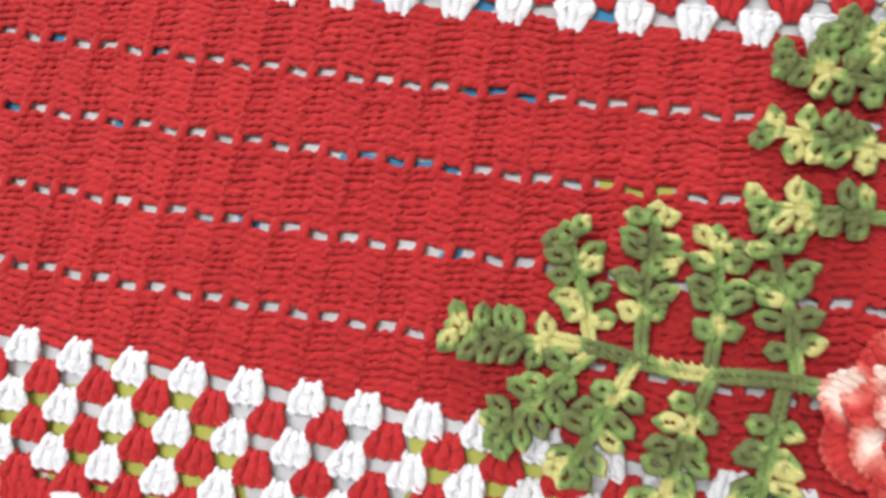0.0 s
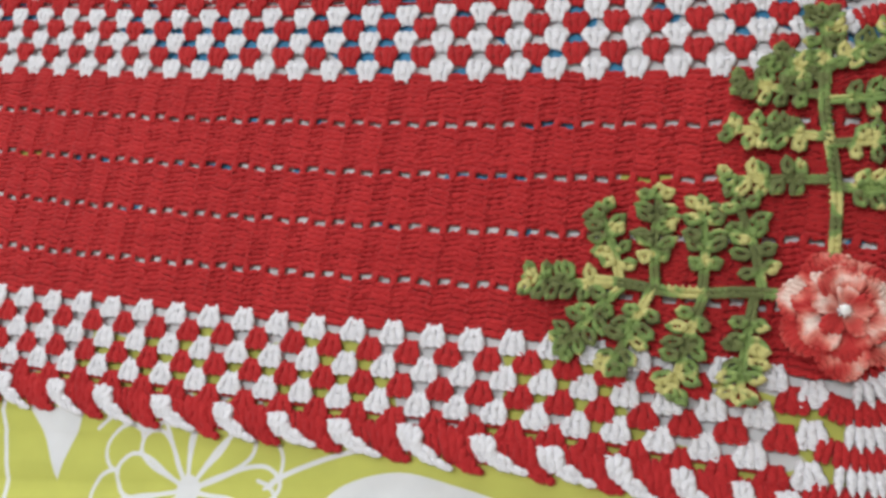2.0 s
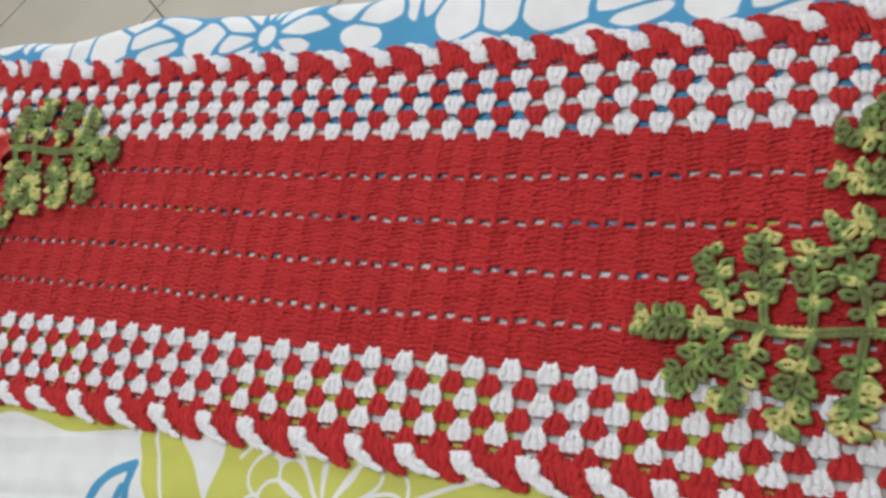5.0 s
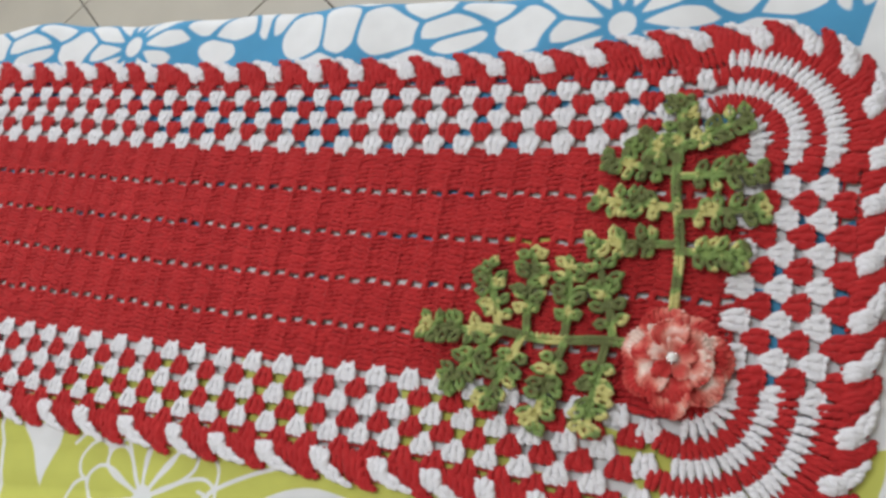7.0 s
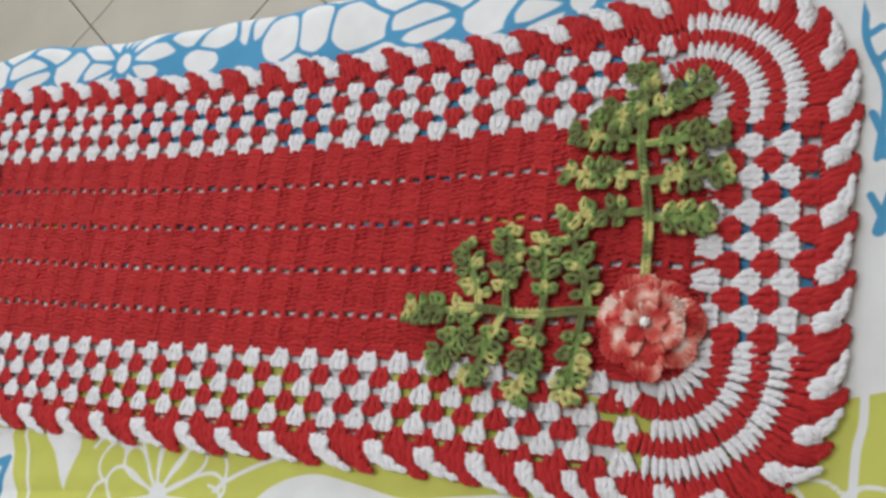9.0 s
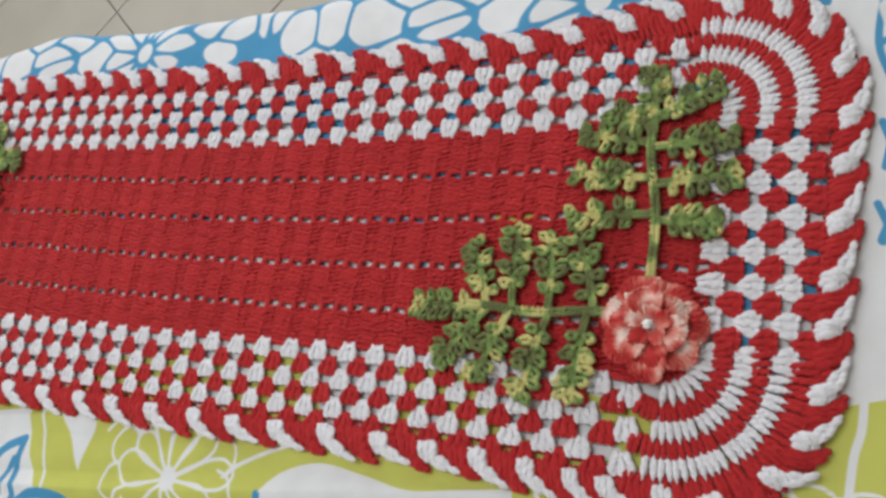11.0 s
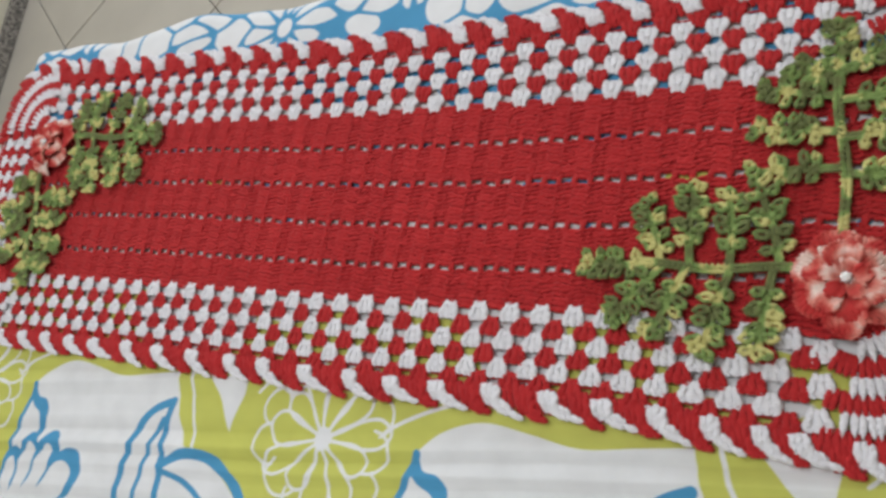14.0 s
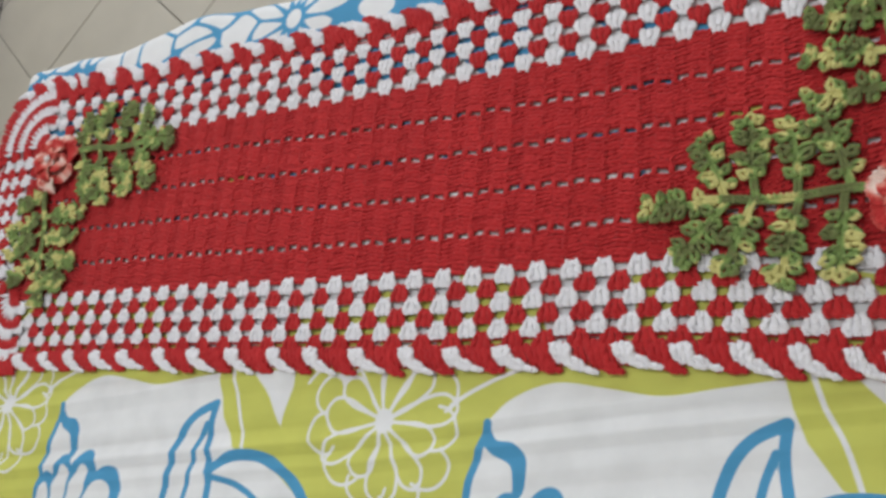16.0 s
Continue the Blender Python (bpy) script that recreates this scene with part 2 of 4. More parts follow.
def walls():
    """A plain room: a window opening in the north wall and an assumed, unseen doorway in the south wall let the
    daylight in.
    """
    slab("ceiling", CEILING, -2.3, -2.5, 2.7, 3.0, 3.0, 2.8, "plain white painted ceiling", "ceiling")
    slab("wall_west", WALL, -2.19, -2.5, 0, -2.067, 3.0, 2.7, "cream painted wall above a granite skirting", "wall")
    slab("wall_east", WALL, 2.9, -2.5, 0, 3.0, 3.0, 2.7, "cream painted wall", "wall")
    b = Build()
    b.box(-2.08, 2.9, 0, -1.8, 3.0, 2.7)
    b.box(0.8, 2.9, 0, 2.9, 3.0, 2.7)
    b.box(-1.8, 2.9, 0, 0.8, 3.0, 0.95)
    b.box(-1.8, 2.9, 2.45, 0.8, 3.0, 2.7)
    ob = new("wall_north", b.mesh("wall_north", WALL, False))
    ob.matrix_world = ROOM
    tagged(ob, "cream painted wall with a wide window opening", "wall", kind="structure")
    b = Build()
    b.box(-2.08, -2.5, 0, -0.8, -2.4, 2.7)
    b.box(0.4, -2.5, 0, 2.9, -2.4, 2.7)
    b.box(-0.8, -2.5, 2.3, 0.4, -2.4, 2.7)
    ob = new("wall_south", b.mesh("wall_south", WALL, False))
    ob.matrix_world = ROOM
    tagged(ob, "cream painted wall with an assumed open doorway, out of view", "wall", kind="structure")
    b = Build()
    b.box(-2.067, -2.4, 0.002, -2.049, 2.9, 0.055)
    ob = new("baseboard", b.mesh("baseboard", GRANITE, False))
    ob.matrix_world = ROOM
    tagged(ob, "speckled grey granite skirting along the cream wall", "baseboard", kind="structure")


def tiled_floor():
    b = Build()
    b.box(-2.3, -2.5, -0.1, 3.0, 3.0, -0.004)
    floor = new("floor", b.mesh("floor", GROUT, False))
    floor.matrix_world = ROOM
    tagged(floor, "beige ceramic floor tiles laid diagonally with dark joints", "floor", kind="structure")
    side, gap = 0.4915, 0.0045
    h = (side - gap) / 2
    b = Build()
    t = 0.0012
    v = [(-h, -h, -0.004), (h, -h, -0.004), (h, h, -0.004), (-h, h, -0.004), (-h, -h, -t), (h, -h, -t), (h, h, -t), (-h, h, -t), (-h + t, -h + t, 0), (h - t, -h + t, 0), (h - t, h - t, 0), (-h + t, h - t, 0)]
    b.v = [Vector(p) for p in v]
    for k in (0, 4):
        for i in range(4):
            j = (i + 1) % 4
            b.f.append((k + i, k + j, k + 4 + j, k + 4 + i))
    b.f.append((8, 9, 10, 11))
    me = b.mesh("tile", TILE, False)
    turn = pose(0, 0, 0, 0, 0, 45)
    # one joint crossing of the real floor fixes where the grid lies
    corner = ROOM.inverted() @ Vector((-1.128, 0.885, 0))
    x0, y0, x1, y1 = -2.08, -2.5, 2.9, 2.9
    for i in range(-13, 14):
        for j in range(-13, 14):
            p = corner + turn @ Vector(((i + 0.5) * side, (j + 0.5) * side, 0))
            pts = [p + turn @ Vector((u * h, w * h, 0)) for u, w in ((-1, -1), (1, -1), (1, 1), (-1, 1))]
            if all(x0 <= q.x <= x1 and y0 <= q.y <= y1 for q in pts):
                part("tile", me, floor, Matrix.Translation(p) @ turn)
                continue
            # tiles along the walls are cut
            for axis, sign, lim in ((0, 1, x0), (0, -1, x1), (1, 1, y0), (1, -1, y1)):
                cut = []
                for q, r in zip(pts, pts[1:] + pts[:1]):
                    dq, dr = sign * (q[axis] - lim), sign * (r[axis] - lim)
                    if dq >= 0:
                        cut.append(q)
                    if dq * dr < 0:
                        cut.append(q.lerp(r, dq / (dq - dr)))
                pts = cut
            if len(pts) > 2:
                b = Build()
                n = len(pts)
                b.v = [Vector((q.x - p.x, q.y - p.y, z)) for z in (-0.004, 0.0) for q in pts]
                b.f = [(k, (k + 1) % n, n + (k + 1) % n, n + k) for k in range(n)] + [tuple(range(n, 2 * n))]
                part("tile", b.mesh("tile", TILE, False), floor, Matrix.Translation(p))


# ---- the table and its cloth ----
TOP = 0.7425
EDGE_X = (-0.80, -0.55, -0.34, -0.29, -0.19, -0.05, 0.04, 0.13, 0.34, 1.2)
EDGE_Y = (0.255, 0.255, 0.259, 0.268, 0.280, 0.267, 0.268, 0.276, 0.277, 0.276)


def bent(s, lo, hi, r=0.022):
    """How far a cloth that lies from lo to hi runs level and then drops, for the lengths s along it."""
    q = np.clip(s, lo, hi)
    over = np.abs(s - q)
    a = np.minimum(over / r, 1.45)
    level = r * np.sin(a) + np.maximum(over - 1.45 * r, 0) * math.cos(1.45)
    drop = r * (1 - np.cos(a)) + np.maximum(over - 1.45 * r, 0) * math.sin(1.45)
    return q + np.sign(s - q) * level, drop


def line_gap(x, y, pts):
    """Distance from each place to a broken line."""
    best = np.full(x.shape, 9.0)
    for (ax, ay), (bx, by) in zip(pts[:-1], pts[1:]):
        dx, dy = bx - ax, by - ay
        u = np.clip(((x - ax) * dx + (y - ay) * dy) / (dx * dx + dy * dy + 1e-12), 0, 1)
        best = np.minimum(best, np.hypot(x - ax - u * dx, y - ay - u * dy))
    return best


def smooth_line(pts, n=6):
    out = []
    for i in range(len(pts) - 1):
        p = [np.array(pts[max(0, min(len(pts) - 1, i + k))]) for k in (-1, 0, 1, 2)]
        for u in np.linspace(0, 1, n, endpoint=False):
            q = 0.5 * (2 * p[1] + (p[2] - p[0]) * u + (2 * p[0] - 5 * p[1] + 4 * p[2] - p[3]) * u * u + (3 * p[1] - p[0] - 3 * p[2] + p[3]) * u ** 3)
            out.append((float(q[0]), float(q[1])))
    out.append(tuple(pts[-1]))
    return out


def oval(x, y, cx, cy, a, b, turn=0.0):
    """Positive inside an oval, about the distance to its edge."""
    c, s = math.cos(radians(turn)), math.sin(radians(turn))
    u, v = (x - cx) * c + (y - cy) * s, -(x - cx) * s + (y - cy) * c
    r = np.sqrt((u / a) ** 2 + (v / b) ** 2)
    return (1 - r) * min(a, b)


def inside(x, y, pts):
    """Signed distance to a closed outline, positive inside."""
    d = line_gap(x, y, pts + [pts[0]])
    odd = np.zeros(x.shape, bool)
    for (ax, ay), (bx, by) in zip(pts, pts[1:] + [pts[0]]):
        cross = ((ay > y) != (by > y)) & (x < (bx - ax) * (y - ay) / (by - ay + 1e-12) + ax)
        odd ^= cross
    return np.where(odd, d, -d)


def prints(x, y):
    """The print repeats every 0.62 m along the cloth."""
    rep = 0.62
    lime = np.full(x.shape, -1.0)
    white, blue = lime.copy(), lime.copy()

    first, second = lime.copy(), lime.copy()

    def shape(val):
        """White shapes that never merge: a line of the blue ground stays between neighbours."""
        np.maximum(second, np.minimum(first, val), out=second)
        np.maximum(first, val, out=first)

    def stroke(chan, pts, w):
        np.maximum(chan, w / 2 - line_gap(x, y, smooth_line(pts)), out=chan)

    for k in (-1, 0, 1):
        o = k * rep

        def at(*ps):
            return [(px + o, py) for px, py in ps]
        # lime ground: a leaf, the flower's ground and a wavy band above the white cloud
        edge = smooth_line(at((0.302, -0.286), (0.325, -0.262), (0.37, -0.246), (0.42, -0.250), (0.47, -0.256), (0.52, -0.248), (0.569, -0.240)))
        np.maximum(lime, inside(x, y, at((-0.051, -0.238), (-0.046, -0.262), (-0.036, -0.29), (-0.012, -0.325), (0.05, -0.345), (0.10, -0.38), (0.13, -0.47), (0.275, -0.47), (0.285, -0.36)) + edge + at((0.569, -0.17), (0.50, -0.135), (0.36, -0.16), (0.24, -0.13), (0.10, -0.17), (-0.051, -0.14))), out=lime)
        np.maximum(lime, oval(x, y, 0.536 + o, 0.002, 0.02, 0.03), out=lime)
        # white veins, wedge and flower outlines on the lime
        stroke(white, at((-0.030, -0.235), (-0.022, -0.262), (-0.008, -0.292), (0.004, -0.335)), 0.0045)
        np.maximum(white, inside(x, y, at((0.0, -0.236), (0.062, -0.238), (0.058, -0.262), (0.050, -0.300), (0.030, -0.268))), out=white)
        cx, cy = 0.185 + o, -0.288
        np.maximum(white, oval(x, y, cx, cy, 0.011, 0.013), out=white)
        for i in range(11):
            a = math.radians(360 / 11 * i + 12)
            ln = 0.074 + 0.012 * math.sin(2.3 * i + 1)
            wide = 0.86 + 0.16 * math.sin(4.1 * i)
            pet = [(cx, cy)]
            for u, wd in ((0.3, 0.0075), (0.6, 0.0165), (0.84, 0.0175), (0.97, 0.0095), (1.01, 0.0), (0.97, -0.0095), (0.84, -0.0175), (0.6, -0.0165), (0.3, -0.0075)):
                pet.append((cx + math.cos(a) * ln * u - math.sin(a) * wd * wide, cy + math.sin(a) * ln * u + math.cos(a) * wd * wide))
            stroke(white, pet + [(cx, cy)], 0.0036)
        # a second ring of rounded petals that peeps out behind the first
        for i in range(11):
            a = math.radians(360 / 11 * (i + 0.5) + 12)
            reach = 0.067 + 0.006 * math.sin(1.7 * i)
            px, py = cx + reach * math.cos(a), cy + reach * math.sin(a)
            bow = [(px + 0.024 * math.cos(a + t), py + 0.022 * math.sin(a + t)) for t in np.linspace(-1.6, 1.6, 9)]
            stroke(white, bow, 0.0034)
        stroke(white, at((0.08, -0.25), (0.10, -0.235), (0.13, -0.245), (0.16, -0.225)), 0.0035)
        stroke(white, at((0.26, -0.27), (0.285, -0.255), (0.33, -0.235), (0.40, -0.215)), 0.004)
        # blue bud
        stroke(blue, at((0.303, -0.285), (0.293, -0.32), (0.284, -0.36), (0.281, -0.45)), 0.008)
        np.maximum(blue, inside(x, y, smooth_line(at((0.301, -0.283), (0.312, -0.300), (0.332, -0.303), (0.345, -0.318), (0.343, -0.345), (0.333, -0.355), (0.330, -0.325), (0.308, -0.314), (0.299, -0.302)))), out=blue)
        for bx, by, ra, rb, tn in ((0.325, -0.385, 0.021, 0.038, -8), (0.362, -0.378, 0.023, 0.040, -18), (0.405, -0.390, 0.030, 0.035, -35), (0.296, -0.40, 0.018, 0.03, 0)):
            np.maximum(blue, oval(x, y, bx + o, by, ra, rb, tn), out=blue)
        for bx, by, ra, rb, tn in ((0.324, -0.394, 0.014, 0.034, -8), (0.357, -0.391, 0.015, 0.034, -14), (0.396, -0.400, 0.021, 0.028, -35), (0.296, -0.408, 0.012, 0.024, 0)):
            shape(oval(x, y, bx + o, by, ra, rb, tn))
        # blue leaves
        stroke(blue, at((-0.050, -0.276), (-0.078, -0.291), (-0.098, -0.320), (-0.108, -0.365), (-0.112, -0.46)), 0.0105)
        stroke(blue, at((-0.050, -0.276), (-0.053, -0.305), (-0.050, -0.335), (-0.042, -0.37), (-0.036, -0.46)), 0.0095)
        stroke(blue, at((-0.059, -0.300), (-0.073, -0.345), (-0.079, -0.46)), 0.0075)
        stroke(blue, at((-0.045, -0.352), (-0.015, -0.334), (0.03, -0.333), (0.07, -0.350), (0.10, -0.38), (0.118, -0.43), (0.12, -0.47)), 0.0125)
        stroke(blue, at((-0.042, -0.358), (0.0, -0.365), (0.04, -0.385), (0.07, -0.43)), 0.007)
        # far side: a blue ground with white flowers and rounds
        far = inside(x, y, smooth_line(at((-0.32, 0.205), (-0.20, 0.16), (-0.06, 0.165), (0.08, 0.11), (0.22, 0.125), (0.30, 0.09), (0.302, 0.40), (-0.32, 0.40))))
        np.maximum(blue, np.minimum(far, 0.800 + 0.25 * (y - 0.20) - x), out=blue)
        for ox, oy, ra, rb, tn in ((-0.285, 0.24, 0.034, 0.030, 0), (-0.215, 0.243, 0.036, 0.012, 12), (-0.20, 0.222, 0.028, 0.010, 20), (-0.128, 0.235, 0.030, 0.024, 0), (-0.25, 0.268, 0.035, 0.016, 10),
                                   (0.125, 0.258, 0.030, 0.018, 5), (0.105, 0.222, 0.024, 0.015, -10), (0.162, 0.27, 0.010, 0.030, 15), (0.19, 0.275, 0.012, 0.030, -15), (0.225, 0.238, 0.026, 0.028, 0), (0.275, 0.247, 0.022, 0.032, 0), (0.25, 0.19, 0.03, 0.02, 0),
                                   (0.06, 0.18, 0.045, 0.022, -20), (0.17, 0.175, 0.04, 0.022, 10), (-0.10, 0.185, 0.03, 0.014, 0), (-0.24, 0.198, 0.04, 0.012, -15), (0.085, 0.264, 0.028, 0.016, 20), (-0.17, 0.262, 0.03, 0.012, -12), (0.285, 0.285, 0.03, 0.012, 0)):
            shape(oval(x, y, ox + o, oy, ra * 1.14, rb * 1.14, tn))
        cx, cy = -0.028 + o, 0.233
        shape(oval(x, y, cx, cy, 0.012, 0.013) + 0.004)
        for i in range(12):
            a = math.radians(i * 30 + 6)
            ln = 0.093 + 0.008 * math.sin(3.1 * i)
            pet = oval(x, y, cx + math.cos(a) * ln * 0.60, cy + math.sin(a) * ln * 0.60, ln * 0.39, 0.0122, math.degrees(a))
            shape(pet)
        # blue sprays that show through the open rows of the runner
        stroke(blue, at((0.375, -0.003), (0.432, 0.002), (0.44, 0.05), (0.475, 0.048)), 0.013)
        stroke(blue, at((0.295, -0.055), (0.325, -0.05), (0.30, -0.02)), 0.011)
        stroke(blue, at((0.435, -0.06), (0.445, -0.04), (0.43, -0.02)), 0.010)
        stroke(blue, at((0.13, 0.0), (0.155, 0.005), (0.17, 0.05)), 0.010)
        stroke(blue, at((0.23, 0.055), (0.24, 0.04), (0.225, -0.01)), 0.009)
        stroke(blue, at((0.05, -0.05), (0.06, -0.045), (0.1, 0.0)), 0.009)
        stroke(blue, at((0.60, 0.01), (0.61, -0.02), (0.66, 0.04)), 0.010)
    # white figures of the near side and blue sprays of the end and the far side, seen in the open work of the borders
    for ox, oy, ra, rb in ((-0.60, -0.19, 0.05, 0.025), (-0.43, -0.185, 0.045, 0.018), (-0.26, -0.19, 0.05, 0.02), (-0.06, -0.170, 0.11, 0.045), (0.215, -0.143, 0.046, 0.016), (0.184, -0.167, 0.014, 0.008), (0.250, -0.166, 0.015, 0.010), (0.218, -0.194, 0.016, 0.008), (0.398, -0.170, 0.046, 0.052), (0.485, -0.189, 0.012, 0.007), (0.590, -0.175, 0.052, 0.022), (0.625, -0.197, 0.035, 0.010)):
        np.maximum(white, oval(x, y, ox, oy, ra, rb), out=white)
    np.maximum(lime, oval(x, y, 0.738, -0.115, 0.022, 0.022), out=lime)
    for pts, w in (([(0.752, 0.118), (0.757, 0.080)], 0.020), ([(0.782, 0.096), (0.784, 0.072)], 0.018), ([(0.764, 0.042), (0.785, 0.022), (0.804, 0.034)], 0.014), ([(0.750, 0.002), (0.748, -0.014)], 0.016), ([(0.722, -0.030), (0.752, -0.037), (0.750, -0.066), (0.746, -0.098)], 0.016), ([(0.799, -0.022), (0.797, -0.062)], 0.014),
                   ([(0.27, 0.112), (0.316, 0.112)], 0.011), ([(0.352, 0.156), (0.374, 0.152)], 0.012), ([(0.358, 0.094), (0.374, 0.099)], 0.010), ([(0.400, 0.136), (0.408, 0.130)], 0.012), ([(0.430, 0.097), (0.450, 0.116), (0.470, 0.133), (0.477, 0.148), (0.457, 0.161)], 0.012), ([(0.503, 0.097), (0.506, 0.107)], 0.012), ([(0.520, 0.163), (0.538, 0.184)], 0.013), ([(0.535, 0.156), (0.546, 0.149)], 0.012), ([(0.585, 0.168), (0.600, 0.138), (0.625, 0.143), (0.638, 0.163)], 0.012)):
        stroke(blue, pts, w)
    stroke(white, [(0.835, -0.118), (0.834, -0.155), (0.829, -0.178), (0.826, -0.215)], 0.006)
    # blue spray beyond the runner's right end
    for pts in ([(0.842, 0.21), (0.838, 0.16), (0.852, 0.11), (0.845, 0.05)], [(0.835, 0.265), (0.845, 0.235), (0.842, 0.21), (0.87, 0.225), (0.90, 0.26)], [(0.852, 0.20), (0.875, 0.195), (0.92, 0.215)], [(0.845, 0.135), (0.865, 0.15), (0.90, 0.145)], [(0.852, 0.11), (0.90, 0.10), (0.93, 0.05)], [(0.842, 0.09), (0.862, 0.03), (0.875, -0.03)], [(0.84, 0.02), (0.853, -0.01), (0.865, -0.045), (0.90, -0.02), (0.90, 0.05)], [(0.838, 0.16), (0.88, 0.18), (0.95, 0.16)]):
        stroke(blue, pts, 0.006)
    petal = np.minimum(first, (first - second) / 2 - 0.0024)
    return lime, white, blue, petal


def tablecloth():
    step = 0.0025
    s = np.arange(-0.80, 1.16, step)
    t = np.concatenate([np.arange(-0.78, -0.45, 0.006), np.arange(-0.45, -0.22, 0.0020), np.arange(-0.22, 0.20, 0.003), np.arange(0.20, 0.34, 0.0024), np.arange(0.34, 0.52, 0.005)])
    S, T = np.meshgrid(s, t)
    X, dx = bent(S, -0.575, 1.0)
    Y, dy = bent(T, -0.60, 0.252, 0.026)
    # flat folds left by ironing on the near side, and slow waves
    near = 1 / (1 + np.exp((T + 0.235) / 0.012))
    w = T - 0.135 * (S - 0.416) + 0.273 + 0.003 * np.sin(4.3 * S + 1.0) + 0.0015 * np.sin(11 * S)
    saw = np.mod(w / 0.0335 + 0.22 * np.sin(w * 41 + 0.6), 1.0)
    depth = 0.0040 * (1 + 0.55 * np.sin(w * 75 + 2 * S + 1.2))
    fold = depth * (np.where(saw < 0.42, saw / 0.42, (1 - saw) / 0.58) - 0.5)
    fl = 1 / (1 + np.exp(-(T - 0.20) / 0.012))
    wave = 0.004 * np.sin(S * 23 + 1.0) * fl + 0.002 * np.sin(S * 51) * fl
    rag = 0.0008 * np.sin(S * 37 + T * 21) + 0.0006 * np.sin(S * 71 - T * 45 + 1)
    skirt = np.clip(dy / 0.12, 0, 1) * (T > 0)
    flare = 0.012 * skirt * np.clip(np.sin(S * 14.5 + 2.2), -0.3, 1)
    Z = TOP - dx - dy + near * fold + wave * (dy < 0.03) + rag * (1 - fl)
    off = (np.interp(S, EDGE_X, EDGE_Y) - 0.270) * fl
    Y = Y + off + flare
    n, m = S.shape
    me = bpy.data.meshes.new("tablecloth")
    v = np.stack([X, Y, Z], -1).reshape(-1, 3)
    idx = np.arange(n * m).reshape(n, m)
    f = np.stack([idx[:-1, :-1], idx[:-1, 1:], idx[1:, 1:], idx[1:, :-1]], -1).reshape(-1, 4)
    me.from_pydata(v.tolist(), [], f.tolist())
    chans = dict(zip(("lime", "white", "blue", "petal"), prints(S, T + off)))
    # lilac tint on the drop beyond the far edge, in waves along it
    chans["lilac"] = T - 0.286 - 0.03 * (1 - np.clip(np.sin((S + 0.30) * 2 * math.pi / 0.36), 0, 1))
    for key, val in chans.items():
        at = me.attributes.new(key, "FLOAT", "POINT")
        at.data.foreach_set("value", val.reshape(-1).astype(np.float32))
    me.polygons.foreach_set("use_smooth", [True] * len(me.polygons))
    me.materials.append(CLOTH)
    ob = new("tablecloth", me)
    return tagged(ob, "white cotton tablecloth with lime and blue floral print", "tablecloth")


def table():
    b = Build()
    b.box(-0.565, -0.59, 0.70, 0.995, 0.205, 0.729)
    root = tagged(new("table"), "brown wooden table under the printed cloth", "table")
    part("tabletop", b.mesh("tabletop", WOOD, False), root)
    b = Build()
    b.box(-0.03, -0.03, 0, 0.03, 0.03, 0.705)
    leg = b.mesh("leg", WOOD, False)
    for x in (-0.50, 0.92):
        for y in (-0.52, 0.16):
            part("leg", leg, root, pose(x, y, 0))


def pouf():
    """A low seat with a spotted plush cover on the floor beside the table."""
    root = tagged(new("pouf"), "low pouf with black and yellow spotted plush cover", "pouf")
    for name, z0, z1, mat, grow in (("base", 0.0, 0.07, WOOD, -0.03), ("cushion", 0.07, 0.48, LEOPARD, 0.0)):
        bm = bmesh.new()
        bmesh.ops.create_cube(bm, size=1.0)
        for v in bm.verts:
            v.co = Vector((v.co.x * (0.56 + grow), v.co.y * (0.56 + grow), (z0 + z1) / 2 + v.co.z * (z1 - z0)))
        bmesh.ops.bevel(bm, geom=bm.edges[:], offset=0.028 if grow else 0.075, segments=5, affect="EDGES", profile=0.5)
        me = bpy.data.meshes.new(name)
        bm.to_mesh(me)
        bm.free()
        me.polygons.foreach_set("use_smooth", [True] * len(me.polygons))
        me.materials.append(mat)
        part(name, me, root)
    root.matrix_world = pose(-1.42, -0.10, 0, 0, 0, 8)


def added_fill_lamp():
    """Added fill lamp, out of view: flat on the ceiling above the table."""
    root = tagged(new("added_fill_lamp"), "added overhead fill lamp, flat white with a frosted diffuser", "lamp")
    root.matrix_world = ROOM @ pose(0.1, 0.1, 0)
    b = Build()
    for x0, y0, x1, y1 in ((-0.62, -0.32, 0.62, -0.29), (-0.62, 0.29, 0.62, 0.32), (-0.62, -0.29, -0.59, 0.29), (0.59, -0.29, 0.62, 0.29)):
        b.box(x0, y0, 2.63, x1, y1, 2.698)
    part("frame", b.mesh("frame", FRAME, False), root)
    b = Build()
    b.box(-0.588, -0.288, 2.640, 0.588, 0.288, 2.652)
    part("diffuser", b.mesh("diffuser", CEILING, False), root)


walls()
tiled_floor()
added_fill_lamp()
pouf()
table()
tablecloth()


# ---- the crocheted runner ----
LIE = 0.7445          # height of the cloth side of the stitches
PITCH = 0.034         # from one cluster to the next
MID = 0.119           # middle of its length


STRETCH_AT = (-0.6, 0.0, 0.102, 0.204, 0.306, 0.374, 0.442, 0.510, 0.578, 0.646, 0.70, 0.76)
NEAR_BY = (0.0, 0.0, 0.001, 0.003, 0.006, 0.008, 0.006, 0.002, -0.003, -0.007, -0.003, 0.0)
FAR_BY = (0.0, 0.0, 0.001, 0.005, 0.010, 0.012, 0.010, 0.008, 0.006, 0.000, 0.0, 0.0)


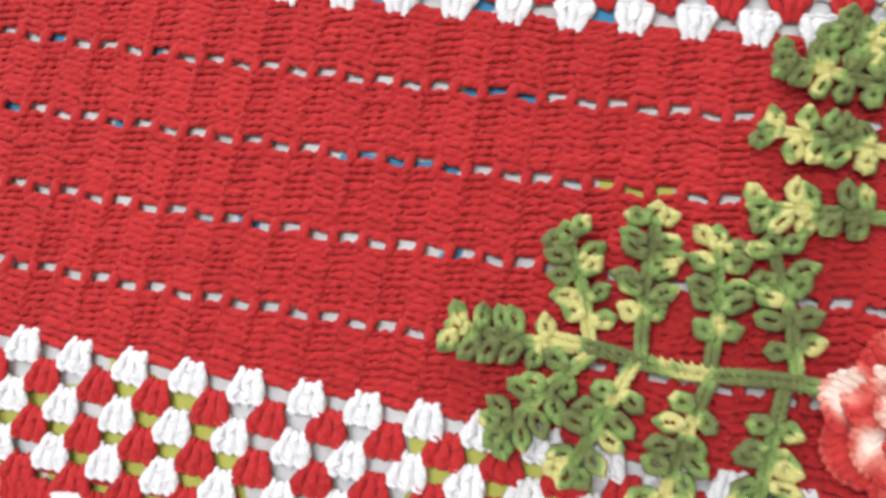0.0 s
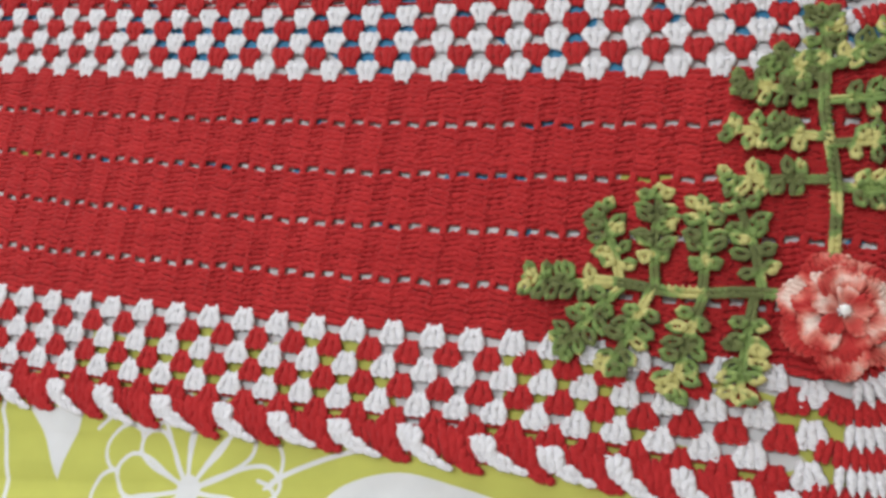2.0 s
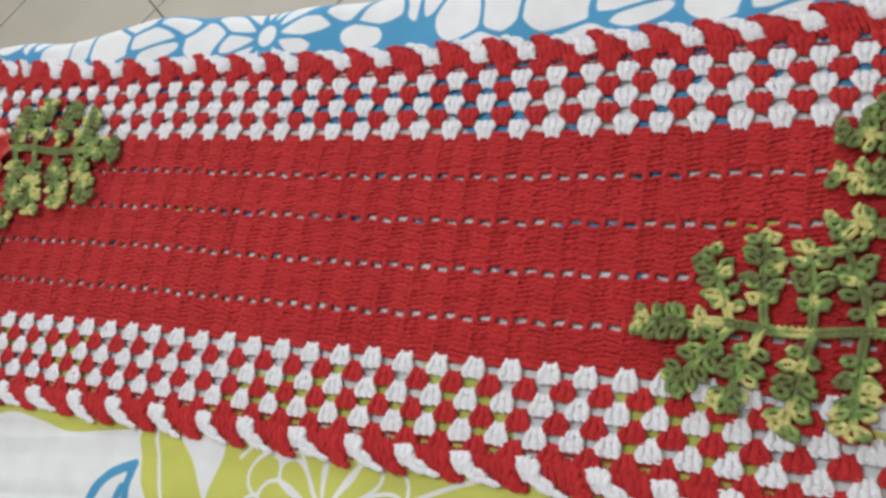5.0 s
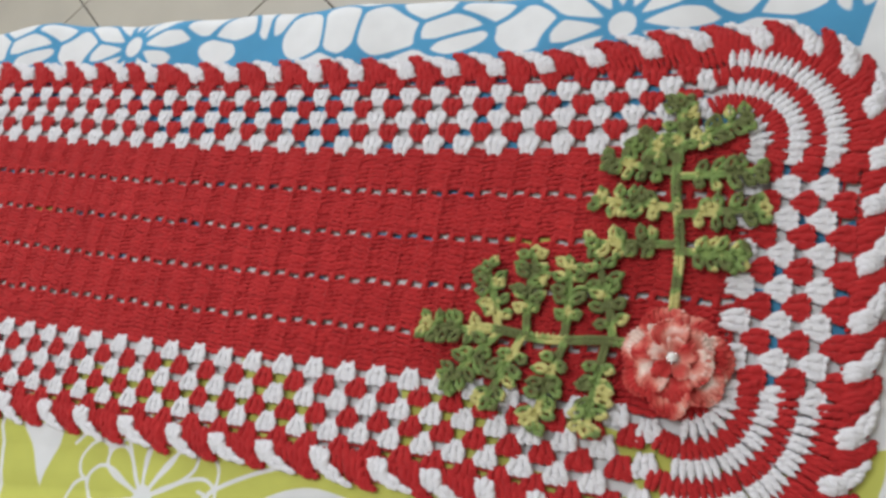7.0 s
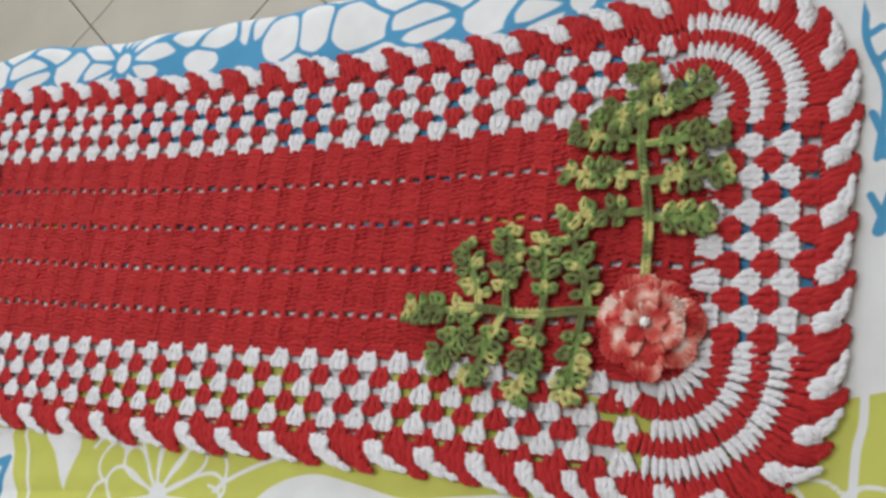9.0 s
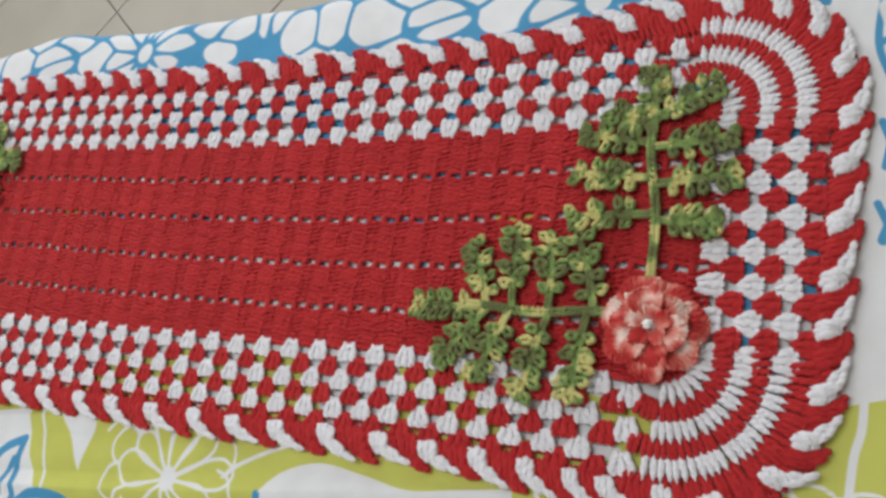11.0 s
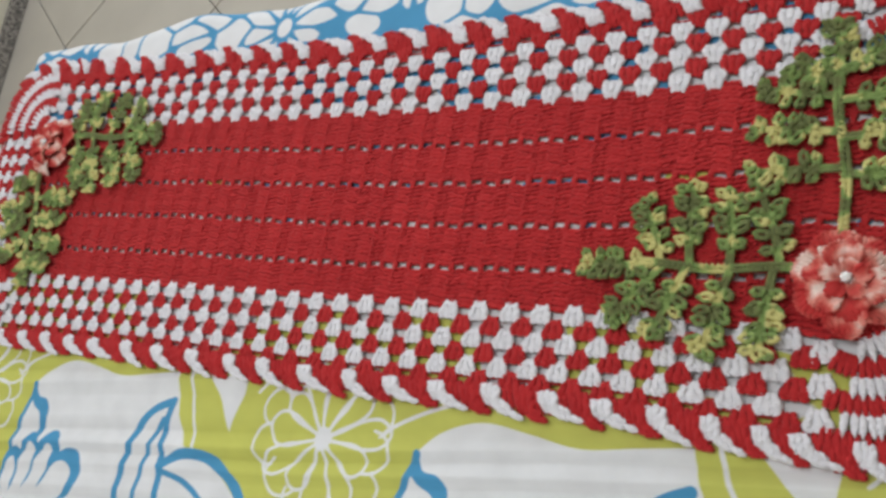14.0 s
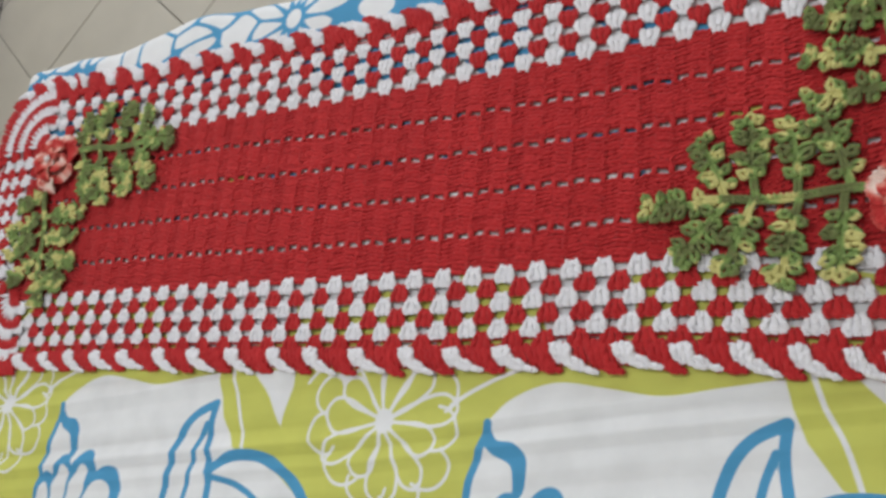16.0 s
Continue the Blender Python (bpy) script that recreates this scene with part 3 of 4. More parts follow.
def stretch(x, y):
    k = min(1.0, max(0.0, (y + 0.15) / 0.12))
    return (1 - k) * float(np.interp(x, STRETCH_AT, NEAR_BY)) + k * float(np.interp(x, STRETCH_AT, FAR_BY))


def warp(p):
    """The runner as it was laid: a little bowed and stretched, its far left corner pulled outwards, its left end bent over the table's edge."""
    x, y, z = p
    left = max(0.0, (0.10 - x) / 0.65)
    right = max(0.0, (x - 0.2) / 0.6)
    wx = x + stretch(x, y) - 0.14 * (y + 0.02) * left ** 2 + 0.05 * (y + 0.01) * right ** 2
    bow = 0.0068 * min(1.25, ((x - 0.27) / 0.34) ** 2)
    hump = 0.0050 * math.exp(-((x - 0.46) / 0.14) ** 2)
    k = min(1.0, max(0.0, (y + 0.14) / 0.09))
    wy = y + k * bow + (1 - k) * hump + 0.010 * left ** 2 * max(0.0, (y - 0.02) / 0.18) - 0.010 * (left ** 4 + right ** 4) * max(0.0, (-y - 0.08) / 0.15)
    return Vector((wx, wy, z - 0.55 * max(0.0, -0.580 - wx)))


def unwarp(x, y):
    """Where on the runner a place on the table lies."""
    a, c = x, y
    for _ in range(6):
        w = warp((a, c, LIE))
        a, c = a + x - w.x, c + y - w.y
    return a, c


def warped(x, y, z, turn=0.0):
    return Matrix.Translation(warp((x, y, z))) @ pose(0, 0, 0, 0, 0, turn)


rnd = random.Random(7)
EYELETS = (-0.0945, -0.0475, 0.0003, 0.0465)


def centre_panel(runner):
    panel = part("centre_panel", None, runner, label="solid red crochet panel with four rows of small square eyelets")
    half = PITCH / 4
    edges = [-0.1375] + [e for y in EYELETS for e in (y - 0.0025, y + 0.0025)] + [0.0940]
    for k in range(-29, 43):
        b = Build()
        x = k * PITCH / 2
        even = k % 2 == 0
        jog = 0.0013 if even else -0.0013
        for a, c in zip(edges[0::2], edges[1::2]):
            a2, c2 = (a if a == edges[0] else a + jog), (c if c == edges[-1] else c + jog)
            n = max(1, round((c2 - a2) / 0.0047))
            for i in range(n):
                y = a2 + (c2 - a2) * (i + 0.5) / n + rnd.uniform(-0.0005, 0.0005)
                lean = (0.0015 if even else -0.0013) + rnd.uniform(-0.0006, 0.0006)
                z = LIE + 0.0022 + rnd.uniform(-0.0003, 0.0003)
                # posts of every second row have two necks, which leave a column of small pits on each side of the row's middle
                full = rnd.uniform(0.0025, 0.0028) if even else rnd.uniform(0.0026, 0.0030)
                n1, n2 = (rnd.choice((0.30, 0.40, 0.55, 0.90)), rnd.choice((0.30, 0.40, 0.55, 0.90))) if even else (rnd.choice((0.55, 0.95, 1.0)), rnd.choice((0.60, 0.95, 1.0)))
                b.twist([(x - half * 1.06, y - lean, z - 0.0002), (x - half * 0.70, y - lean * 0.6, z), (x - half * 0.36, y - lean * 0.3, z + 0.0003), (x, y, z + 0.0005), (x + half * 0.36, y + lean * 0.3, z + 0.0003), (x + half * 0.70, y + lean * 0.6, z), (x + half * 1.00, y + lean, z - 0.0002)],
                        [full, full, full * n1, full * 1.05, full * n2, full, full * 0.9], rnd.uniform(0.9, 1.5), rnd.uniform(0, 6.28), 5, 10, 0.5)
        # loops that lie over the row's crease
        sx = x + half
        if not even:
            for a, c in zip(edges[0::2], edges[1::2]):
                m = max(1, round((c - a) / 0.0047))
                for i in range(m):
                    if rnd.random() < 0.7:
                        y = a + (c - a) * (i + 0.5) / m + rnd.uniform(-0.0008, 0.0008)
                        b.tube([(sx - 0.0026, y - 0.0013, LIE + 0.0026), (sx, y, LIE + 0.0039), (sx + 0.0026, y + 0.0012, LIE + 0.0026)], [0.0013, 0.0020, 0.0012], 5, 0.6)
        for ey in EYELETS:
            b.twist([(sx - 0.0004, ey - 0.0056, LIE + 0.0020), (sx + 0.0003, ey, LIE + 0.0030), (sx, ey + 0.0056, LIE + 0.0020)], [0.0028, 0.0035, 0.0028], 1.0, rnd.uniform(0, 6), 5, 6, 0.6)
        tagged(part("crochet_strip", b.mesh("crochet_strip", RED, True, warp), panel), kind="stuff")
    # the back of the stitches, closed but for the eyelet rows
    for a, c in zip(edges[0::2], edges[1::2]):
        b = Build()
        rows = []
        for y in np.linspace(a - 0.0002 + (0.0012 if a != edges[0] else 0), c + 0.0002 - (0.0012 if c != edges[-1] else 0), 5):
            rows.append([(x, y, LIE + 0.0012) for x in np.linspace(-0.508, 0.716, 60)])
        b.sheet(rows)
        part("panel_back", b.mesh("panel_back", RED, True, warp), panel)


def cluster_mesh(name, mat, seed, wide=1.0):
    """Three treble posts worked into one hole; v runs outwards, from the narrow foot to the broad head with its round shoulders."""
    q = random.Random(seed)
    b = Build()
    # the ground of the cluster, seen in the slits
    b.tube([(0, -0.0104, 0.0018), (0, -0.0070, 0.0024), (0, 0.0, 0.0030), (0, 0.0048, 0.0028), (0, 0.0070, 0.0020)], [0.0048 * wide, 0.0056 * wide, 0.0084 * wide, 0.0100 * wide, 0.0086 * wide], 8, 0.16)
    for p in (-1, 0, 1):
        j = q.uniform(-0.0006, 0.0006)
        horn, waist, top = p * 0.0042 * wide + j, p * 0.0040 * wide, p * 0.0066 * wide + j
        foot = -0.0114 if p else -0.0104
        k = q.uniform(0.94, 1.06)
        b.twist([(horn, foot + q.uniform(-0.0008, 0.0005), 0.0022), (waist, -0.0078, 0.0032), (waist * 0.5 + top * 0.5, -0.0030, 0.0037), (top * 1.05, 0.0026, 0.0037), (top * 0.94, 0.0066 - 0.0008 * abs(p), 0.0028)],
                [0.0022 * k, 0.0029 * k, 0.0034 * k, 0.0038 * k, 0.0032 * k], q.uniform(0.8, 1.4), q.uniform(0, 6.28), 6, 10, 0.58)
    # the chain that closes the head, one loop over each post
    for p in (-1, 0, 1):
        cx = p * 0.0060 * wide
        b.tube([(cx - 0.0034 * wide, 0.0058, 0.0030), (cx - 0.0012, 0.0074 + q.uniform(-0.0005, 0.0005), 0.0040), (cx + 0.0014, 0.0070, 0.0040), (cx + 0.0034 * wide, 0.0058, 0.0030)], [0.0011, 0.0016, 0.0016, 0.0010], 6)
    # a turn of yarn across a post here and there
    for _ in range(2):
        cx, cy = q.choice((-1, 0, 1)) * 0.0050 * wide, q.uniform(-0.005, 0.003)
        b.tube([(cx - 0.0026, cy - 0.0016, 0.0042), (cx, cy, 0.0058), (cx + 0.0024, cy + 0.0018, 0.0044)], [0.0008, 0.0012, 0.0008], 5)
    return b.mesh(name, mat)


WHITES = [cluster_mesh("white_puff", WHITE, i, 1.12) for i in range(6)]
REDS = [cluster_mesh("red_puff", RED, 10 + i, 1.20) for i in range(6)]


def border(runner, name, label, spots, along):
    """spots: (colour, x, y, turn) of the clusters; along: the line of the thread that carries them."""
    b = Build()
    b.tube([warp((x, y, LIE + 0.0016)) for x, y in along], 0.0012, 5)
    holder = part(name, b.mesh(name, RED), runner, label=label)
    for colour, x, y, turn in spots:
        me = rnd.choice(WHITES if colour == "w" else REDS)
        m = warped(x + rnd.uniform(-0.0008, 0.0008), y + rnd.uniform(-0.0007, 0.0007), LIE, turn + rnd.uniform(-4, 4)) @ Matrix.Diagonal((1.0, 1.14 if turn == -90 else 1.0, 1.0, 1.0))
        part("white_puff" if colour == "w" else "red_puff", me, holder, m)


def borders(runner):
    near, far, right, left = [], [], [], []
    for k, (yn, yf) in enumerate(((-0.1420, 0.0985), (-0.1695, 0.1270), (-0.1965, 0.1545))):
        for i in range(-13, 20):
            # the columns lean a little, as the hook works in one direction
            x = i * PITCH
            near.append(("w", x - (0.0, 0.006, 0.010)[k] * min(1.0, max(0.0, (x - 0.2) / 0.4)), yn, 180))
            far.append(("w", x - (0.0, 0.003, 0.0045)[k], yf, 0))
    for k, (yn, yf) in enumerate(((-0.1560, 0.1130), (-0.1832, 0.1410), (-0.2098, 0.1675))):
        for i in range(-13, 20):
            x = (i + 0.5) * PITCH
            near.append(("r", x - (0.003, 0.008, 0.012)[k] * min(1.0, max(0.0, (x - 0.2) / 0.4)), yn, 180))
            far.append(("r", x - (0.0015, 0.004, 0.006)[k], yf, 0))
    for yn, yf in ((-0.1500, 0.1030), (-0.1775, 0.1320), (-0.2045, 0.1600)):
        near += [("w", 0.6730, yn, 184), ("w", -0.4660, yn, 176)]
        far += [("w", 0.6740, yf, -4), ("w", -0.4660, yf, 4)]
    for dr, dl in ((0.602, 0.638), (0.6315, 0.6635), (0.660, 0.688)):
        for i in range(8):
            right.append(("w", *unwarp(MID + dr + 0.001, 0.0955 - i * 0.0298), -90))
            left.append(("w", *unwarp(MID - dl, 0.0800 - i * 0.0290), 90))
    for dr, dl in ((0.6168, 0.651), (0.6458, 0.6757), (0.6745, 0.700)):
        for i in range(7):
            right.append(("r", *unwarp(MID + dr + 0.001, 0.0806 - i * 0.0298), -90))
            left.append(("r", *unwarp(MID - dl, 0.0655 - i * 0.0290), 90))
    xs = np.linspace(-0.44, 0.68, 60)
    ys = np.linspace(-0.12, 0.10, 14)
    border(runner, "near_border", "checkered border of white and red treble clusters", near, [(x, -0.2060) for x in xs])
    border(runner, "far_border", "checkered border of white and red treble clusters", far, [(x, 0.1660) for x in xs])
    border(runner, "right_border", "checkered end border of white and red treble clusters", right, [(MID + 0.671, y) for y in ys])
    border(runner, "left_border", "checkered end border of white and red treble clusters", left, [(MID - 0.697, y) for y in ys])


def corner(runner, cx, cy, a0, a1):
    """Fans of long stitches that turn the border: white and red bands in turn."""
    b = Build()
    b.tube([warp((cx - 0.004, cy, LIE + 0.0025)), warp((cx, cy, LIE + 0.004)), warp((cx + 0.004, cy, LIE + 0.0025))], [0.002, 0.004, 0.002], 6)
    holder = part("corner_fan", b.mesh("corner_fan", RED), runner, label="quarter round corner of white and red stitch bands")
    for colour, r0, r1, pitch in (("r", 0.003, 0.0175, 0.0034), ("w", 0.016, 0.034, 0.0060), ("r", 0.033, 0.0485, 0.0046), ("w", 0.046, 0.0625, 0.0058), ("r", 0.0615, 0.0765, 0.0048), ("w", 0.074, 0.0910, 0.0058), ("r", 0.090, 0.112, 0.0048)):
        over = 35 if r0 < 0.01 else (3 if colour == "w" else 0.017 / (0.5 * (r0 + r1)) * 57.3)
        b0, b1 = a0 - over, a1 + over
        n = max(3, round(radians(abs(b1 - b0)) * (r0 + r1) / 2 / pitch))
        meshes = fan_stitches(colour, r1 - r0)
        for i in range(n):
            a = b0 + (b1 - b0) * (i + 0.5) / n + rnd.uniform(-0.8, 0.8)
            p = warp((cx + r0 * math.cos(radians(a)), cy + r0 * math.sin(radians(a)), LIE))
            q = warp((cx + r1 * math.cos(radians(a)), cy + r1 * math.sin(radians(a)), LIE))
            d = q - p
            m = Matrix.Translation(p) @ pose(0, 0, 0, 0, 0, math.degrees(math.atan2(d.y, d.x)) + 3) @ Matrix.Diagonal((d.length / (r1 - r0), 1, 1, 1))
            part("white_stitch" if colour == "w" else "red_stitch", rnd.choice(meshes), holder, m)


FANS = {}


def fan_stitches(colour, length):
    """Five versions of one long stitch, from its foot outwards along x; the white ones end in a spike over the next band."""
    key = (colour, round(length, 4))
    if key not in FANS:
        FANS[key] = []
        for k in range(5):
            q = random.Random(k + 5)
            b = Build()
            white = colour == "w"
            r = (0.0030 if white else 0.0027) * q.uniform(0.94, 1.08)
            lean = q.uniform(-0.0012, 0.0012)
            b.twist([(length * u, lean * (u - 0.4), h) for u, h in ((-0.04, 0.0022), (0.25, 0.0044), (0.60, 0.0054), (0.88, 0.0052), (1.04, 0.0058 if white else 0.0046))], [r * 0.98, r * 1.05, r * 1.05, r * 0.92, r * (0.55 if white else 0.9)], q.uniform(1.4, 2.2), q.uniform(0, 6.28), 5, 10, 0.8)
            if white:
                b.tube([(length * 0.92, lean * 0.5, 0.0060), (length * 1.06, lean * 0.6, 0.0074), (length * q.uniform(1.18, 1.28), lean * 0.8, 0.0060)], [0.0018, 0.0013, 0.0005], 5)
            b.tube([(0, 0, 0.0026), (length * 0.5, 0, 0.0032), (length * 0.94, 0, 0.0026)], [0.0030, 0.0034, 0.0030], 5, 0.25)
            FANS[key].append(b.mesh(colour + "_stitch", WHITE if white else RED))
    return FANS[key]


def shell_mesh(name, mat, seed):
    """A shell of the edging: trebles that lean over in a broad head, then a lumpy tail in two steps that slips along the rim under the next shell. u runs along the edge, v outwards."""
    q = random.Random(seed)
    b = Build()
    white = name.startswith("white")
    feet = (-0.0160, -0.0098, -0.0036) if white else (-0.0140, -0.0078, -0.0016)
    inner, outer, lean = (-0.0135, 0.0058, 0.0048) if white else (-0.0175, 0.0088, 0.0115)
    fat = 0.0042 if white else 0.0040
    mid = sum(feet) / len(feet)
    b.tube([(mid + lean * k, inner + (outer - inner) * k, 0.0026) for k in (0.05, 0.4, 0.75, 0.98)], [0.0074, 0.0098, 0.0088, 0.0050] if white else [0.0080, 0.0100, 0.0102, 0.0070], 8, 0.22)
    for i, u in enumerate(feet):
        k = q.uniform(0.92, 1.10)
        edge = abs(i - (len(feet) - 1) / 2) / ((len(feet) - 1) / 2)
        v0, v1 = inner + 0.0022 * edge + q.uniform(-0.001, 0.001), outer - (0.0052, 0.0022, 0.0)[i] * (1.0 if white else 0.5) + q.uniform(-0.0008, 0.0008)
        b.twist([(u + lean * t * 1.0 + q.uniform(-0.0006, 0.0006), v0 + (v1 - v0) * t, h) for t, h in ((0, 0.0026), (0.3, 0.0046), (0.65, 0.0050), (1.0, 0.0034))], [fat * 0.72 * k, fat * k, fat * 1.02 * k, fat * 0.8 * k], q.uniform(1.0, 1.7), q.uniform(0, 6.28), 6, 11, 0.7)
    # the tail: two lumps, the second slimmer
    e = Vector((feet[-1] + lean * 0.75, outer - 0.0035, 0))
    f = Vector((0.0150, 0.0085, 0)) if white else Vector((0.0170, 0.0088, 0))
    g = Vector((0.0290, 0.0122, 0)) if white else Vector((0.0232, 0.0096, 0))
    for off in (-0.0016, 0.0018):
        s = Vector((-0.35 * off, off, 0))
        b.twist([e + s + Vector((-0.002, 0, 0.0040)), (e + f) / 2 + s * 1.5 + Vector((0, 0, 0.0044)), f + s + Vector((0, 0, 0.0036))], [0.0030, 0.0034, 0.0024], 1.3, q.uniform(0, 6.28), 6, 9, 0.75)
    b.twist([f + Vector((-0.0030, -0.0006, 0.0036)), (f + g) / 2 + Vector((0.0006, 0.0008, 0.0036)), g + Vector((0, 0, 0.0022))], [0.0026, 0.0032, 0.0016], 1.3, q.uniform(0, 6.28), 6, 9, 0.75)
    # loops of yarn along the head's rim
    for i, u in enumerate(feet):
        c = Vector((u + lean + q.uniform(-0.001, 0.001), outer + 0.0006 - (0.0052, 0.0022, 0.0)[i] * (1.0 if white else 0.5), 0.0038))
        b.tube([c + Vector((-0.0026, -0.0006, -0.0006)), c + Vector((0, 0.0008, 0.0010)), c + Vector((0.0026, -0.0006, -0.0006))], [0.0009, 0.0016, 0.0009], 5)
    c = Vector((feet[0] - 0.0010, inner + 0.0015, 0.0036))
    b.tube([c + Vector((-0.0036, 0.0006, -0.0008)), c, c + Vector((0.0030, 0.0020, 0.0008))], [0.0007, 0.0013, 0.0011], 5)
    return b.mesh(name, mat)


SHELLS = {"w": [shell_mesh("white_shell", WHITE, 40 + i) for i in range(6)], "r": [shell_mesh("red_shell", RED, 50 + i) for i in range(6)]}


LEFT_END = -0.592


def outline(n=900):
    """The line of the edging, a rounded rectangle run anticlockwise from the near left corner: places and headings."""
    x0, x1, y0, y1, r = LEFT_END, MID + 0.700, -0.2285, 0.1885, 0.105
    pts = []
    for cx, cy, a in ((x1 - r, y0 + r, -90), (x1 - r, y1 - r, 0), (x0 + r, y1 - r, 90), (x0 + r, y0 + r, 180)):
        for k in range(19):
            t = radians(a + 5 * k)
            px, py = cx + r * math.cos(t), cy + r * math.sin(t)
            pts.append((px, py))
        if a == 0:
            pts += [(x, y1) for x in np.linspace(x1 - r, x0 + r, 40)[1:-1]]
    pts.append(pts[0])
    P = np.array(pts)
    # both far corners are pulled outwards
    high = np.clip((P[:, 1] - 0.10) / 0.06, 0, 1)
    P[:, 1] += high * (0.016 * np.clip((P[:, 0] - 0.52) / 0.14, 0, 1) + 0.013 * np.clip((-0.28 - P[:, 0]) / 0.20, 0, 1))
    d = np.concatenate([[0], np.cumsum(np.hypot(*np.diff(P, axis=0).T))])
    s = np.linspace(0, d[-1], n, endpoint=False)
    return s, np.interp(s, d, P[:, 0]), np.interp(s, d, P[:, 1]), d[-1]


def edging(runner):
    s, xs, ys, total = outline(2400)
    b = Build()
    n = round(total / 0.0058)
    for i in range(n):
        k = int(i / n * 2400)
        x, y = xs[k], ys[k]
        dx, dy = xs[(k + 3) % 2400] - xs[k - 3], ys[(k + 3) % 2400] - ys[k - 3]
        ln = math.hypot(dx, dy)
        dx, dy = dx / ln, dy / ln
        ox, oy = dy, -dx
        r = 0.0030 + rnd.uniform(-0.0003, 0.0003)
        pts = []
        # the stitches are longer where the far corners are pulled outwards
        pull = (0.016 * min(1.0, max(0.0, (x - 0.52) / 0.14)) + 0.013 * min(1.0, max(0.0, (-0.28 - x) / 0.20))) * min(1.0, max(0.0, (y - 0.13) / 0.04))
        for u, h in ((-0.0170 - pull, 0.002), (-0.0115 - 0.6 * pull, 0.0034), (-0.005, 0.0038), (0.001, 0.0034), (0.006, 0.002)):
            pts.append((x + ox * u + dx * (u + 0.01) * 0.35, y + oy * u + dy * (u + 0.01) * 0.35, LIE + h))
        b.twist(pts, [r * 0.8, r, r * 1.05, r, r * 0.7], rnd.uniform(1.4, 2.2), rnd.uniform(0, 6.28), 5, 9)
    holder = part("edging", b.mesh("edging", RED, True, warp), runner, label="twisted shell edging in red and white")
    # where the white shells sit: wider apart towards the left, closer round the right end
    near = (-0.448, -0.390, -0.334, -0.277, -0.221, -0.156, -0.095, -0.032, 0.031, 0.085, 0.146, 0.208, 0.262, 0.318, 0.378, 0.439, 0.491, 0.540, 0.586, 0.626, 0.657)
    far = (0.618, 0.568, 0.520, 0.471, 0.421, 0.372, 0.314, 0.262, 0.207, 0.148, 0.093, 0.028, -0.020, -0.073, -0.125, -0.182, -0.241, -0.293, -0.350, -0.405)
    head = 0.0075         # from a shell's head to its middle

    def place(x, far_side):
        """How far along the line a shell at x lies, on the near or the far side."""
        x = x - stretch(x, 0.19 if far_side else -0.23)
        side = (ys > 0.17) if far_side else (ys < -0.22)
        return float(s[np.argmin(np.where(side, np.abs(xs - x), 9.0))])

    spots = [place(x, False) + head for x in near] + [place(x, True) + head for x in far]
    # round the right end, then round the left end: shells by where they lie on the table
    turned = np.array([warp((x, y, LIE)) for x, y in zip(xs, ys)])

    def nearest(x, y):
        return float(s[np.argmin(np.hypot(turned[:, 0] - x, turned[:, 1] - y))])

    ends = [(0.694, -0.234), (0.735, -0.226), (0.782, -0.209), (0.804, -0.175), (0.808, -0.136), (0.817, -0.088), (0.815, -0.046), (0.820, 0.002), (0.821, 0.050), (0.823, 0.093), (0.817, 0.141), (0.803, 0.185), (0.771, 0.216), (0.722, 0.219), (0.669, 0.215)]
    ends += [(-0.452, 0.223), (-0.507, 0.231), (-0.564, 0.222), (-0.589, 0.184)] + [(-0.592, 0.136 - 0.046 * i) for i in range(7)] + [(-0.578, -0.190), (-0.555, -0.222), (-0.505, -0.238)]
    spots += [nearest(*p) + head for p in ends]
    kept = []
    for p in sorted(p % total for p in spots):
        if not kept or p - kept[-1] > 0.024:
            kept.append(p)
    spots = kept
    for i, p in enumerate(spots):
        nxt = spots[(i + 1) % len(spots)] + (total if i == len(spots) - 1 else 0)
        for colour, where in (("w", p), ("r", (p + nxt) / 2)):
            k = int((where % total) / total * 2400) % 2400
            x, y = xs[k], ys[k]
            dx, dy = xs[(k + 3) % 2400] - xs[k - 3], ys[(k + 3) % 2400] - ys[k - 3]
            turn = math.degrees(math.atan2(dy, dx))
            size = min(1.15, (nxt - p) / 0.058)
            # u along the heading, v outwards, which is to the right of the heading
            base = Matrix.Translation(warp((x, y, LIE + (0.0022 if colour == "w" else 0.0)))) @ pose(0, 0, 0, 0, 0, turn + rnd.uniform(-6, 6)) @ Matrix.Translation((0, 0.0018 if colour == "w" else 0.0, 0)) @ Matrix.Diagonal((0.35 + 0.65 * size, -1.0, 1.0, 1.0))
            part("white_shell" if colour == "w" else "red_shell", rnd.choice(SHELLS[colour]), holder, base)


# ---- appliqué sprigs and flowers ----
SPRIG_A = (0.182, [(0.108, 0.131, 0.062), (0.083, 0.086, 0.080), (0.049, 0.055, 0.072), (0.007, 0.029, 0.073), (0.106, 0.151, -0.056), (0.085, 0.112, -0.068), (0.047, 0.066, -0.080), (0.013, 0.020, -0.078)])
SPRIG_B = (0.197, [(0.055, 0.058, 0.076), (0.088, 0.100, 0.072), (0.122, 0.139, 0.066), (0.050, 0.045, -0.057), (0.083, 0.085, -0.073), (0.118, 0.120, -0.071), (0.143, 0.171, -0.060), (0.134, 0.157, 0.038)])
SPRIG_C = (0.182, [(0.112, 0.157, 0.061), (0.080, 0.116, 0.070), (0.045, 0.078, 0.079), (0.010, 0.047, 0.076), (0.105, 0.130, -0.049), (0.078, 0.092, -0.061), (0.040, 0.047, -0.064), (0.008, 0.013, -0.051)])
